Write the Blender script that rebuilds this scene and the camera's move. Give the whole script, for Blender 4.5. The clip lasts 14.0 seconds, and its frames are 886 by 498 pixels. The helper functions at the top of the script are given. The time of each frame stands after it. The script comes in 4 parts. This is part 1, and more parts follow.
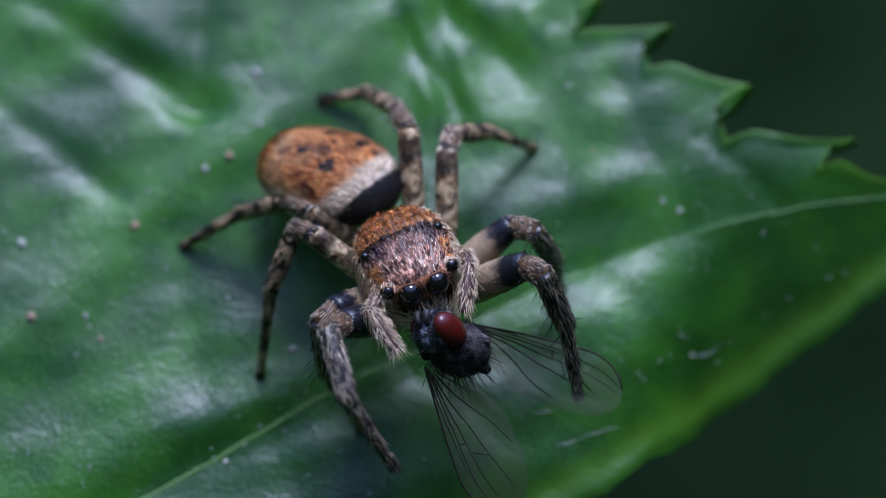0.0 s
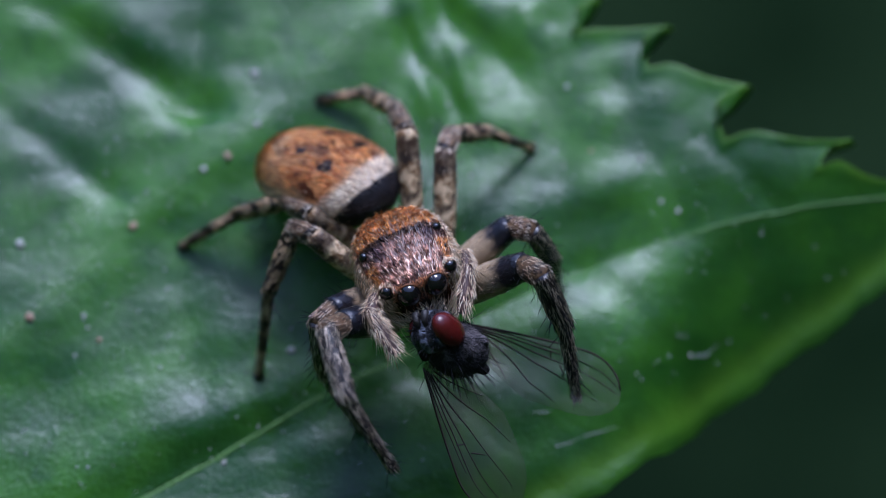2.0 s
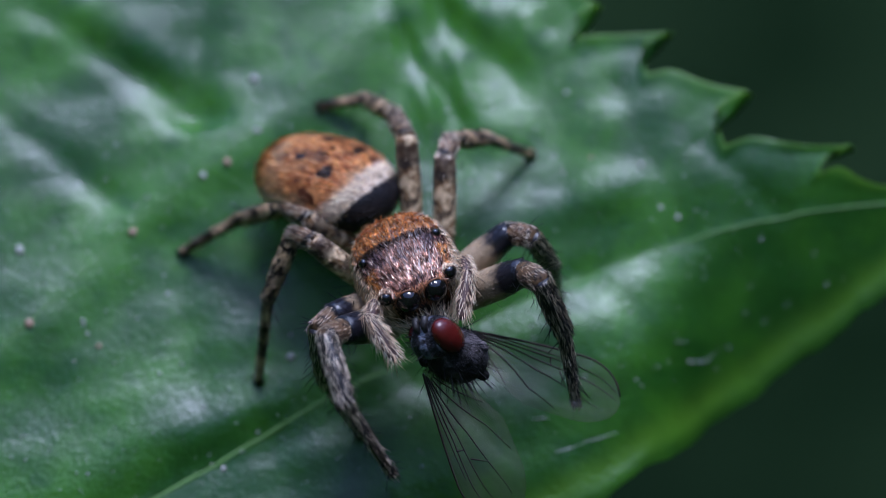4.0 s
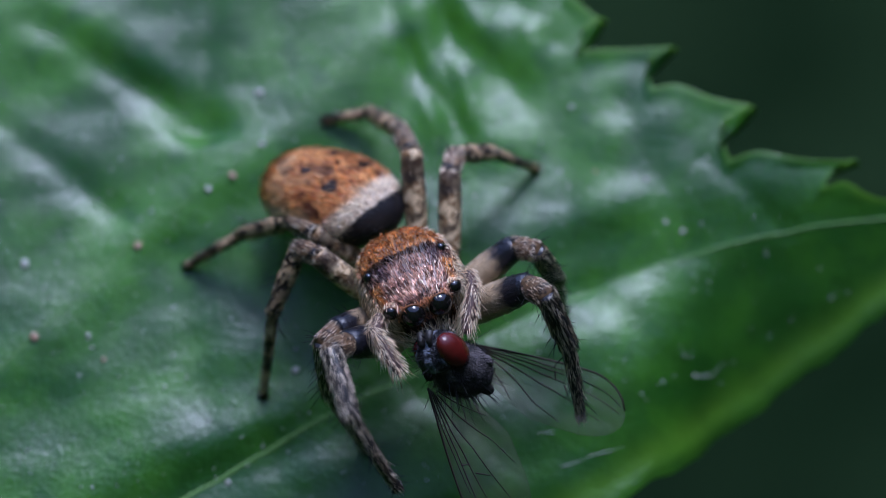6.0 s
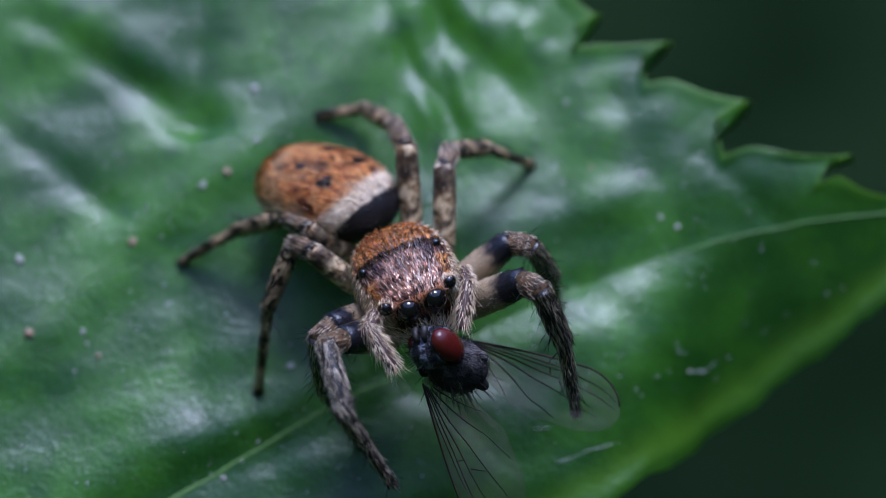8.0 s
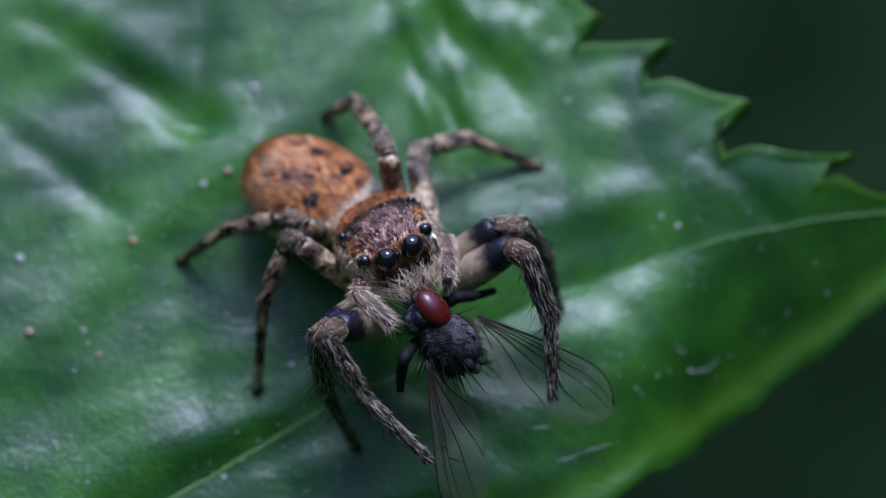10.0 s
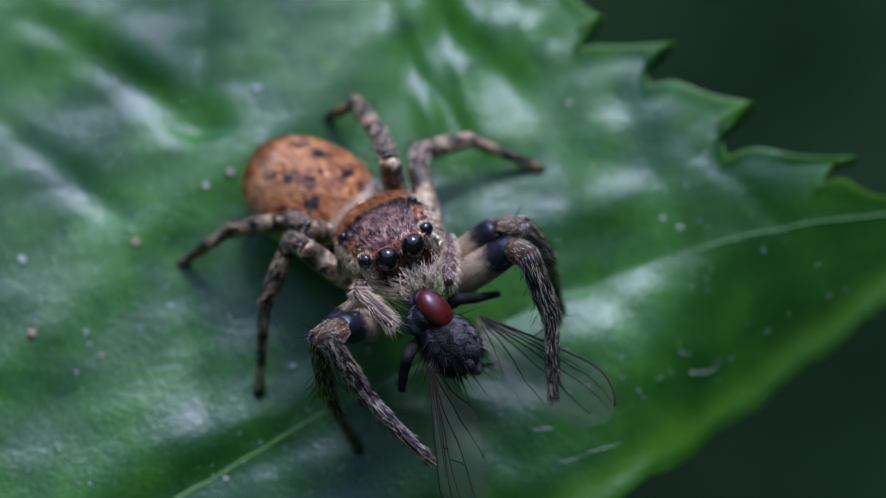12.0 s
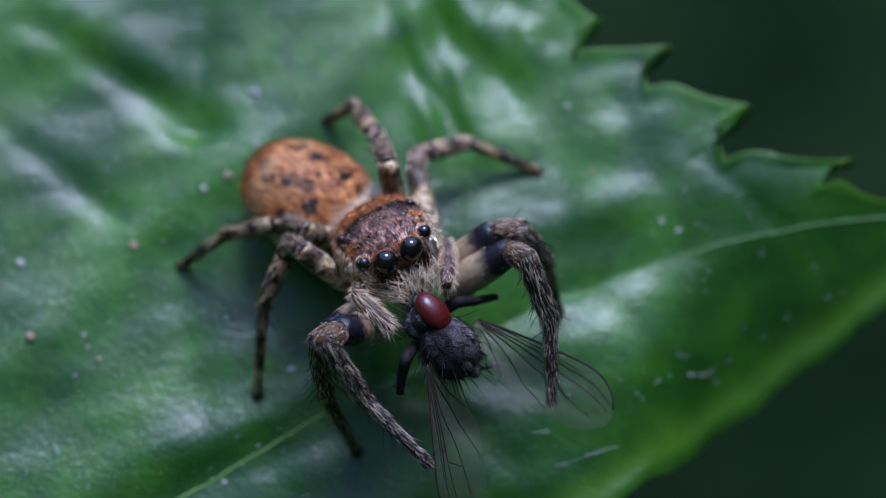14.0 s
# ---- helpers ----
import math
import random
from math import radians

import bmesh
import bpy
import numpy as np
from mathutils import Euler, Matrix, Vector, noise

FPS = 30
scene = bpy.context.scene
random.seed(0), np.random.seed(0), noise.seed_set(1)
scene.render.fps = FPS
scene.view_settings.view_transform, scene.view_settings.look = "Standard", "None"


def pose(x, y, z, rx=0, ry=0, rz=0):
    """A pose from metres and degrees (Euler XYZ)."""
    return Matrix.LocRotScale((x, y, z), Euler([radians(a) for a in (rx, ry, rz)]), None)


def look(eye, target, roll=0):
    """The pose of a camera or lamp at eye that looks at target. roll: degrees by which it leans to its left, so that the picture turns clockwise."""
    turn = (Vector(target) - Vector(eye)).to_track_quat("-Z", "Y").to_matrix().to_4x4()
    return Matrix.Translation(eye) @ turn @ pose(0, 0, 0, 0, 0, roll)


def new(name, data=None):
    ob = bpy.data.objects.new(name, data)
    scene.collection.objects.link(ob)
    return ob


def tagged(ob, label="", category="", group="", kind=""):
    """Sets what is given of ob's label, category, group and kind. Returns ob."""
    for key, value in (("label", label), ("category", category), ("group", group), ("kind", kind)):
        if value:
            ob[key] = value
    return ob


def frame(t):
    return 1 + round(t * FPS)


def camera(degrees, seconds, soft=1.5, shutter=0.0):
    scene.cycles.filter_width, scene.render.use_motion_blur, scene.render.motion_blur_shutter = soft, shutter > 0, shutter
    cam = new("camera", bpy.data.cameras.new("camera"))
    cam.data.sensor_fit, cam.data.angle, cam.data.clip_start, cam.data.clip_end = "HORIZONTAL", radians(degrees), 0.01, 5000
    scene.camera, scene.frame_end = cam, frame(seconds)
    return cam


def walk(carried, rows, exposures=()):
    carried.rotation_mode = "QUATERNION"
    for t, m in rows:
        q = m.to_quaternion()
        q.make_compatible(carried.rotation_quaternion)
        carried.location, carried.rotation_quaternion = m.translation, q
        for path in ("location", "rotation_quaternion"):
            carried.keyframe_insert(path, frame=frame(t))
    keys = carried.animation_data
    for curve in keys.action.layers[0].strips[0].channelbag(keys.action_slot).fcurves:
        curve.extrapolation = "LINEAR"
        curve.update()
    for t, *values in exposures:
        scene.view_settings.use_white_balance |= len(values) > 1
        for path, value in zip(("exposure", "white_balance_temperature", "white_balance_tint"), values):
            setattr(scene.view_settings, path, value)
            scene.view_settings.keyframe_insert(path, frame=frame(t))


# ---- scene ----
cam = camera(12.0, 14.0, 0.9)
MM = 0.001
EYE = Vector((0.0, -60.811, 60.811)) * MM
# where the lens axis meets the leaf plane, millimetres
AIM = [(0, -0.007, -0.497), (0.5, -0.015, -0.537), (1, -0.011, -0.456), (1.5, -0.007, -0.497), (2, 0.026, -0.482), (2.5, -0.015, -0.537), (3, 0.017, -0.429),
       (5.5, 0.038, -0.116), (6, -0.068, 0.096), (6.5, 0.038, -0.021), (7, 0.0, 0.0), (7.5, 0.062, 0.0), (8, 0.038, -0.028), (10.5, 0.027, -0.051),
       (11, 0.043, -0.028), (11.5, 0.017, -0.099), (12, -0.015, 0.0), (12.5, 0.058, -0.031), (13, -0.007, 0.044), (13.5, -0.01, 0.1), (14, 0.022, 0.083)]
STOPS, KELVIN, TINT = -0.16, 5300, 25
walk(cam, [(t, look(EYE, (x * MM, y * MM, 0))) for t, x, y in AIM], [(0, STOPS, KELVIN, TINT), (14, STOPS, KELVIN, TINT)])
cam.data.dof.use_dof = True
cam.data.dof.focus_distance = 0.0823
cam.data.dof.aperture_fstop = 50.0

# ---- world and sun ----
SUN_AZ, SUN_EL = radians(18), radians(70)  # from +y towards +x, and up
world = bpy.data.worlds.new("world")
scene.world = world
world.use_nodes = True
wn = world.node_tree.nodes
sky = wn.new("ShaderNodeTexSky")
sky.sky_type, sky.sun_disc = "NISHITA", False
sky.sun_elevation, sky.sun_rotation = SUN_EL, SUN_AZ
wn["Background"].inputs["Strength"].default_value = 0.33
world.node_tree.links.new(sky.outputs[0], wn["Background"].inputs["Color"])
sun = new("sun", bpy.data.lights.new("sun", "SUN"))
sun.data.energy, sun.data.angle, sun.data.color = 3.3, radians(20), (0.95, 0.98, 1.0)
sun_way = Vector((math.sin(SUN_AZ) * math.cos(SUN_EL), math.cos(SUN_AZ) * math.cos(SUN_EL), math.sin(SUN_EL)))
sun.matrix_world = look(sun_way * 2, (0, 0, 0))


# ---- node helpers ----
class Nodes:
    """A material and short ways to wire it; coordinates are millimetres in the object's own space."""

    def __init__(self, name):
        self.m = bpy.data.materials.new(name)
        self.m.use_nodes = True
        self.t = self.m.node_tree
        self.n = self.t.nodes
        self.bsdf = self.n["Principled BSDF"]
        self.out = self.n["Material Output"]
        tc = self.n.new("ShaderNodeTexCoord")
        sc = self.n.new("ShaderNodeVectorMath")
        sc.operation = "SCALE"
        sc.inputs["Scale"].default_value = 1000
        self.link(tc.outputs["Object"], sc.inputs[0])
        self.p = sc.outputs[0]
        self.gen = tc.outputs["Generated"]
        sep = self.n.new("ShaderNodeSeparateXYZ")
        self.link(self.p, sep.inputs[0])
        self.x, self.y, self.z = sep.outputs
        gs = self.n.new("ShaderNodeSeparateXYZ")
        self.link(self.gen, gs.inputs[0])
        self.gx, self.gy, self.gz = gs.outputs

    def link(self, a, b):
        self.t.links.new(a, b)

    def put(self, value, socket):
        if isinstance(value, bpy.types.NodeSocket):
            self.link(value, socket)
        elif isinstance(value, tuple):
            socket.default_value = (*value, 1) if len(value) == 3 and len(socket.default_value) == 4 else value
        else:
            socket.default_value = value

    def math(self, op, a, b=0.0, c=0.0):
        k = self.n.new("ShaderNodeMath")
        k.operation = op
        for v, s in zip((a, b, c), k.inputs):
            self.put(v, s)
        return k.outputs[0]

    def step(self, v, lo, hi):
        k = self.n.new("ShaderNodeMapRange")
        k.interpolation_type = "SMOOTHSTEP"
        self.put(v, k.inputs["Value"])
        if lo > hi:
            k.inputs["From Min"].default_value, k.inputs["From Max"].default_value = hi, lo
            k.inputs["To Min"].default_value, k.inputs["To Max"].default_value = 1, 0
        else:
            k.inputs["From Min"].default_value, k.inputs["From Max"].default_value = lo, hi
        return k.outputs["Result"]

    def mix(self, f, a, b):
        k = self.n.new("ShaderNodeMix")
        k.data_type = "RGBA"
        self.put(f, k.inputs[0])
        self.put(a, k.inputs[6])
        self.put(b, k.inputs[7])
        return k.outputs[2]

    def scaled(self, colour, f):
        k = self.n.new("ShaderNodeVectorMath")
        k.operation = "SCALE"
        self.put(colour, k.inputs[0])
        self.put(f, k.inputs["Scale"])
        return k.outputs[0]

    def noise(self, scale, detail=3.0, where=None, stretch=None):
        k = self.n.new("ShaderNodeTexNoise")
        k.inputs["Scale"].default_value, k.inputs["Detail"].default_value = scale, detail
        src = where or self.p
        if stretch:
            v = self.n.new("ShaderNodeVectorMath")
            v.operation = "MULTIPLY"
            self.link(src, v.inputs[0])
            v.inputs[1].default_value = stretch
            src = v.outputs[0]
        self.link(src, k.inputs["Vector"])
        return k.outputs["Fac"]

    def voronoi(self, scale, feature="DISTANCE_TO_EDGE"):
        k = self.n.new("ShaderNodeTexVoronoi")
        k.feature = feature
        k.inputs["Scale"].default_value = scale
        self.link(self.p, k.inputs["Vector"])
        return k.outputs["Distance"]

    def island(self):
        return self.n.new("ShaderNodeNewGeometry").outputs["Random Per Island"]

    def bump(self, height, mm, strength=1.0):
        k = self.n.new("ShaderNodeBump")
        k.inputs["Strength"].default_value, k.inputs["Distance"].default_value = strength, mm * MM
        self.link(height, k.inputs["Height"])
        self.link(k.outputs[0], self.bsdf.inputs["Normal"])
        return k.outputs[0]

    def set(self, **values):
        names = {"colour": "Base Color", "rough": "Roughness", "metal": "Metallic", "spec": "Specular IOR Level", "coat": "Coat Weight",
                 "sss": "Subsurface Weight", "sheen": "Sheen Weight", "coat_rough": "Coat Roughness", "trans": "Transmission Weight", "ior": "IOR"}
        for k, v in values.items():
            self.put(v, self.bsdf.inputs[names[k]])
        return self.m


def leaf_material():
    k = Nodes("leaf_surface")
    big, mid, cells = k.noise(0.35, 3), k.noise(1.6, 4), k.voronoi(5.0, "SMOOTH_F1")
    col = k.mix(k.step(big, 0.35, 0.65), (0.015, 0.074, 0.006), (0.050, 0.180, 0.009))
    col = k.mix(k.step(mid, 0.45, 0.8), col, (0.016, 0.085, 0.009))
    col = k.scaled(col, k.math("MULTIPLY_ADD", cells, -0.35, 1.12))
    # light coming through the thin margin, painted in as yellower green
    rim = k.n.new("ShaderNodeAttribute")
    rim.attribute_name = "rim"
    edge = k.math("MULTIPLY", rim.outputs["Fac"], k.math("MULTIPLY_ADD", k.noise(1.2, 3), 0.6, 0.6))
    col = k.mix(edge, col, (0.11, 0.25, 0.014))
    rough = k.math("MULTIPLY_ADD", k.noise(4.0, 4), 0.14, 0.26)
    k.set(colour=col, rough=rough, spec=k.math("MULTIPLY_ADD", k.noise(0.9, 3), 0.3, 0.41))
    h = k.math("ADD", k.math("MULTIPLY", k.noise(13, 3), 0.5), k.math("ADD", k.math("MULTIPLY", k.voronoi(11, "F1"), 0.4), k.math("MULTIPLY", cells, -0.4)))
    nrm = k.bump(h, 0.04, 0.55)
    tr = k.n.new("ShaderNodeBsdfTranslucent")
    tr.inputs["Color"].default_value = (0.10, 0.30, 0.02, 1)
    k.link(nrm, tr.inputs["Normal"])
    mx = k.n.new("ShaderNodeMixShader")
    mx.inputs[0].default_value = 0.16
    k.link(k.bsdf.outputs[0], mx.inputs[1])
    k.link(tr.outputs[0], mx.inputs[2])
    k.link(mx.outputs[0], k.out.inputs["Surface"])
    return k.m


def vein_material():
    k = Nodes("vein")
    col = k.mix(k.noise(2, 3), (0.06, 0.15, 0.03), (0.12, 0.24, 0.06))
    k.bump(k.noise(12, 3), 0.02)
    return k.set(colour=col, rough=0.6, spec=0.3)


def plain(name, colour, rough=0.5, vary=0.3, scale=6.0, relief_mm=0.01, **more):
    k = Nodes(name)
    n = k.noise(scale, 4)
    col = k.scaled(colour, k.math("MULTIPLY_ADD", n, 2 * vary, 1 - vary))
    k.bump(k.noise(scale * 4, 3), relief_mm)
    return k.set(colour=col, rough=rough, **more)


def carapace_colour(k):
    """Rust-brown behind, a dark line across, pinkish bronze scales between the eyes, grey flanks."""
    wob = k.math("MULTIPLY_ADD", k.noise(3.0, 3), 0.3, -0.15)
    y = k.math("ADD", k.y, wob)
    ax = k.math("ABSOLUTE", k.x)
    yline = k.math("SUBTRACT", y, k.math("MULTIPLY", k.math("MULTIPLY", ax, ax), -0.1))
    rust = k.mix(k.step(k.noise(7, 3), 0.3, 0.7), (0.20, 0.06, 0.015), (0.62, 0.27, 0.075))
    field = k.mix(k.step(k.noise(5, 3), 0.35, 0.65), (0.42, 0.23, 0.16), (0.14, 0.065, 0.045))
    col = k.mix(k.step(yline, -0.12, 0.02), rust, field)
    col = k.mix(k.step(ax, 0.6, 0.72), col, rust)
    dark = k.math("MULTIPLY", k.step(yline, -0.28, -0.16), k.step(yline, 0.04, -0.08))
    col = k.mix(k.math("MULTIPLY", dark, 0.9), col, (0.02, 0.012, 0.01))
    patch = k.math("MULTIPLY", k.step(ax, 0.3, 0.55), k.math("MULTIPLY", k.step(yline, -0.1, 0.02), k.step(yline, 0.35, 0.15)))
    col = k.mix(k.math("MULTIPLY", patch, 0.75), col, (0.035, 0.028, 0.04))
    flank = k.step(k.math("ADD", k.z, k.math("MULTIPLY", wob, 0.6)), 0.47, 0.27)
    col = k.mix(flank, col, (0.52, 0.42, 0.29))
    return k.mix(k.math("MULTIPLY", flank, k.math("MULTIPLY", k.step(k.y, 0.6, 0.85), k.step(ax, 0.75, 0.5))), col, (0.07, 0.03, 0.015))


def abdomen_colour(k):
    """Orange above with dark spots, a whitish band over the front edge, black front face."""
    wob = k.math("MULTIPLY_ADD", k.noise(2.2, 4), 0.5, -0.25)
    fine = k.noise(6, 4, stretch=(1.6, 0.6, 1.0))
    col = k.mix(k.step(fine, 0.38, 0.64), (0.75, 0.34, 0.105), (0.42, 0.13, 0.032))
    col = k.mix(k.step(k.noise(3.2, 4, stretch=(1.0, 0.7, 1.0)), 0.50, 0.62), col, (0.16, 0.045, 0.013))
    col = k.mix(k.math("MULTIPLY", k.step(k.noise(1.3, 2), 0.52, 0.66), 0.45), col, (0.74, 0.47, 0.23))
    ax = k.math("ABSOLUTE", k.x)
    for sx, sy, r in ((0.44, -0.37, 0.14), (0.53, 0.40, 0.16), (0.1, 0.05, 0.07)):
        d = k.math("SQRT", k.math("ADD", k.math("POWER", k.math("SUBTRACT", ax, sx), 2.0), k.math("POWER", k.math("SUBTRACT", k.y, sy), 2.0)))
        d = k.math("ADD", d, k.math("MULTIPLY", k.math("MULTIPLY_ADD", k.noise(4.5, 3), 0.9, -0.45), 0.6))
        col = k.mix(k.step(d, r * 1.25, r * 0.6), col, (0.018, 0.008, 0.006))
    front = k.math("ADD", k.math("SUBTRACT", k.y, k.math("MULTIPLY", k.z, 0.75)), k.math("MULTIPLY", wob, 0.35))
    side = k.math("ADD", k.math("SUBTRACT", k.math("MULTIPLY", ax, 0.9), k.math("MULTIPLY", k.z, 0.9)), k.math("MULTIPLY", wob, 0.4))
    pale = k.math("MAXIMUM", k.step(front, 0.34, 0.62), k.step(side, 0.75, 1.15))
    col = k.mix(k.math("MULTIPLY", pale, 0.85), col, (0.92, 0.76, 0.56))
    black = k.step(front, 0.92, 1.02)
    return k.mix(black, col, (0.012, 0.010, 0.012))


def leg_colour(k, kind):
    n, f = k.noise(4.0, 3), k.noise(5.5 if kind.startswith("rear") else 7.0, 4)
    z = k.math("ADD", k.gz, k.math("MULTIPLY_ADD", n, 0.2, -0.1))
    if kind == "front_femur":
        col = k.mix(f, (0.34, 0.235, 0.13), (0.58, 0.43, 0.27))
        return k.mix(k.step(k.math("MULTIPLY_ADD", f, 0.2, z), 0.62, 0.82), col, (0.012, 0.011, 0.016))
    if kind == "rear_femur":
        col = k.mix(k.step(f, 0.4, 0.6), (0.22, 0.12, 0.05), (0.80, 0.60, 0.36))
        col = k.mix(k.math("MULTIPLY", k.step(n, 0.5, 0.6), 0.85), col, (0.04, 0.026, 0.018))
        band = k.math("MULTIPLY", k.step(z, 0.62, 0.7), k.step(z, 0.93, 0.85))
        return k.mix(k.math("MULTIPLY", band, 0.75), col, (0.03, 0.022, 0.02))
    if kind == "patella":
        col = k.mix(k.step(f, 0.4, 0.6), (0.34, 0.20, 0.10), (0.022, 0.018, 0.018))
        ring = k.math("MULTIPLY", k.step(z, 0.3, 0.45), k.step(z, 0.75, 0.6))
        return k.mix(k.math("MULTIPLY", ring, 0.35), col, (0.30, 0.16, 0.08))
    dark, light = ((0.012, 0.011, 0.012), (0.10, 0.07, 0.05)) if kind == "front" else ((0.022, 0.013, 0.009), (0.72, 0.49, 0.28))
    col = k.mix(k.step(f, 0.43, 0.56), dark, light)
    band = k.math("SINE", k.math("MULTIPLY_ADD", z, 12.5, 0.6))
    return k.mix(k.math("MULTIPLY", k.step(band, 0.3, 0.8), 0.5 if kind == "rear" else 0.75), col, (0.03, 0.022, 0.02))


def skin(name, colour_of, rough=0.4, spec=0.5, dim=0.7, relief_mm=0.015):
    k = Nodes(name)
    k.bump(k.noise(16, 3), relief_mm)
    return k.set(colour=k.scaled(colour_of(k), dim), rough=rough, spec=spec)


def fur(name, colour_of, lo=0.6, hi=1.7, white=0.1, white_colour=(0.76, 0.60, 0.42), rough=0.28, metal=0.15):
    k = Nodes(name)
    r = k.island()
    col = k.scaled(colour_of(k), k.math("MULTIPLY_ADD", r, hi - lo, lo))
    pick = k.math("FRACT", k.math("MULTIPLY", r, 37.0))
    col = k.mix(k.step(pick, 1 - white - 0.02, 1 - white + 0.02), col, white_colour or k.scaled(colour_of(k), 4.6))
    return k.set(colour=col, rough=rough, spec=0.5, metal=metal)


def wing_material():
    k = Nodes("wing_membrane")
    k.bump(k.noise(5, 4), 0.02)
    clear = k.n.new("ShaderNodeBsdfTransparent")
    clear.inputs["Color"].default_value = (0.91, 0.91, 0.88, 1)
    mx = k.n.new("ShaderNodeMixShader")
    root = k.step(k.y, 1.5, 0.0)
    k.set(rough=0.35, spec=0.5, colour=k.mix(root, k.mix(k.noise(2, 3), (0.30, 0.28, 0.24), (0.40, 0.38, 0.33)), (0.13, 0.09, 0.055)))
    k.put(k.math("ADD", k.math("MULTIPLY", root, 0.2), k.math("MULTIPLY_ADD", k.noise(1.5, 2), 0.04, 0.02)), mx.inputs[0])
    k.link(clear.outputs[0], mx.inputs[1])
    k.link(k.bsdf.outputs[0], mx.inputs[2])
    k.link(mx.outputs[0], k.out.inputs["Surface"])
    return k.m


def ground_material():
    k = Nodes("shaded_undergrowth")
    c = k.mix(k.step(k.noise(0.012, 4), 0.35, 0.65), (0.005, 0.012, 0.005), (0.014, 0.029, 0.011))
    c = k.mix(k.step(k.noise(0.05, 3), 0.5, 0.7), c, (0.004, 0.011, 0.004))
    k.bump(k.noise(0.1, 4), 8)
    return k.set(colour=c, rough=0.9, spec=0.0)


# foliage green of the unseen ring that blocks and tints the sky light
def sky_block_material():
    k = Nodes("sky_block_foliage")
    c = k.mix(k.step(k.noise(0.03, 4), 0.35, 0.65), (0.030, 0.052, 0.022), (0.075, 0.125, 0.050))
    k.bump(k.noise(0.06, 4), 12)
    return k.set(colour=c, rough=0.9, spec=0.0)


SKY_BLOCK = sky_block_material()
LEAF, VEIN, GROUND, WING = leaf_material(), vein_material(), ground_material(), wing_material()
EYE_BLACK = plain("eye_lens", (0.006, 0.005, 0.005), 0.06, relief_mm=0.0, coat=0.3)
EYE_RIM = plain("eye_rim", (0.20, 0.07, 0.02), 0.5)
CARAPACE = [skin("carapace_skin", carapace_colour, 0.33, 0.6, 0.3), fur("carapace_hair", carapace_colour, 0.3, 2.8, 0.07, (0.95, 0.74, 0.56), rough=0.22, metal=0.7)]
ABDOMEN = [skin("abdomen_skin", abdomen_colour, 0.5, 0.4, 0.7), fur("abdomen_hair", abdomen_colour, 0.4, 2.0, 0.03, (0.85, 0.62, 0.40), rough=0.35, metal=0.45)]
LEG = {}
for kind, wh in (("front_femur", 0.05), ("rear_femur", 0.1), ("patella", 0.45), ("front", 0.4), ("rear", 0.1)):
    LEG[kind] = [skin("leg_skin_" + kind, lambda k, kind=kind: leg_colour(k, kind), 0.28 if kind.startswith("front") else 0.45, 0.55 if kind.startswith("front") else 0.3, 0.9 if "femur" in kind else 0.75 if kind == "rear" else 0.4), fur("leg_hair_" + kind, lambda k, kind=kind: leg_colour(k, kind), 0.25, 1.8, wh, (0.92, 0.76, 0.56) if kind in ("patella", "front") else (0.74, 0.61, 0.45))]
PALE = [plain("palp_skin", (0.10, 0.055, 0.045), 0.4), fur("pale_hair", lambda k: (0.76, 0.54, 0.34), 0.4, 1.4, 0.4, (0.98, 0.83, 0.60))]
TAN_HAIR = fur("tan_hair", lambda k: (0.72, 0.57, 0.40), 0.5, 1.5, 0.25)
BEIGE_HAIR = fur("beige_hair", lambda k: (0.66, 0.47, 0.28), 0.3, 1.7, 0.3, (0.96, 0.80, 0.57))
CHELICERA = plain("chelicera_shell", (0.06, 0.022, 0.011), 0.3)
UNDERSIDE = [plain("underside_skin", (0.12, 0.085, 0.06), 0.5), fur("underside_hair", lambda k: (0.2, 0.16, 0.12), 0.6, 1.6, 0.2)]


def striped(name, dark, pale, freq, shift, rough, side=0.0):
    """Dark shell dusted with pale lengthwise stripes; side makes it paler towards +x and -z."""
    k = Nodes(name)
    band = k.math("SINE", k.math("MULTIPLY_ADD", k.math("ADD", k.x, k.math("MULTIPLY_ADD", k.noise(3, 2), 0.1, -0.05)), freq, shift))
    dust = k.math("MULTIPLY", k.step(band, -0.4, 0.6), k.step(k.noise(6, 5), 0.38, 0.6))
    dust = k.math("MULTIPLY", dust, 1.0 - 1.3 * side)
    dust = k.math("MAXIMUM", dust, k.math("MULTIPLY", k.math("MULTIPLY", k.step(k.math("SUBTRACT", k.x, k.z), 0.35, 0.75), k.step(k.noise(5, 4), 0.3, 0.6)), 2.6 * side))
    k.bump(k.math("ADD", k.noise(20, 3), k.math("MULTIPLY", k.noise(5, 3), 1.5)), 0.04)
    return k.set(colour=k.mix(dust, dark, pale), rough=rough, spec=0.35)


BLUE_BLACK = plain("fly_shell", (0.020, 0.017, 0.016), 0.55, 0.6, 5)
FLY_FUR = plain("fly_bristle", (0.008, 0.008, 0.009), 0.55, spec=0.2)
FLY_LEG = plain("fly_leg", (0.010, 0.009, 0.009), 0.7, spec=0.25)
FLY_FACE = striped("fly_face", (0.014, 0.014, 0.018), (0.22, 0.24, 0.30), 17.0, 1.5708, 0.3)
FLY_BACK = striped("fly_thorax", (0.016, 0.014, 0.014), (0.17, 0.145, 0.15), 13.0, 0.0, 0.75, 0.3)
FLY_EYE = plain("fly_eye_red", (0.085, 0.008, 0.006), 0.27, 0.35, 7, 0.006)
FLY_VEIN = plain("wing_vein", (0.028, 0.020, 0.014), 0.7, spec=0.2)
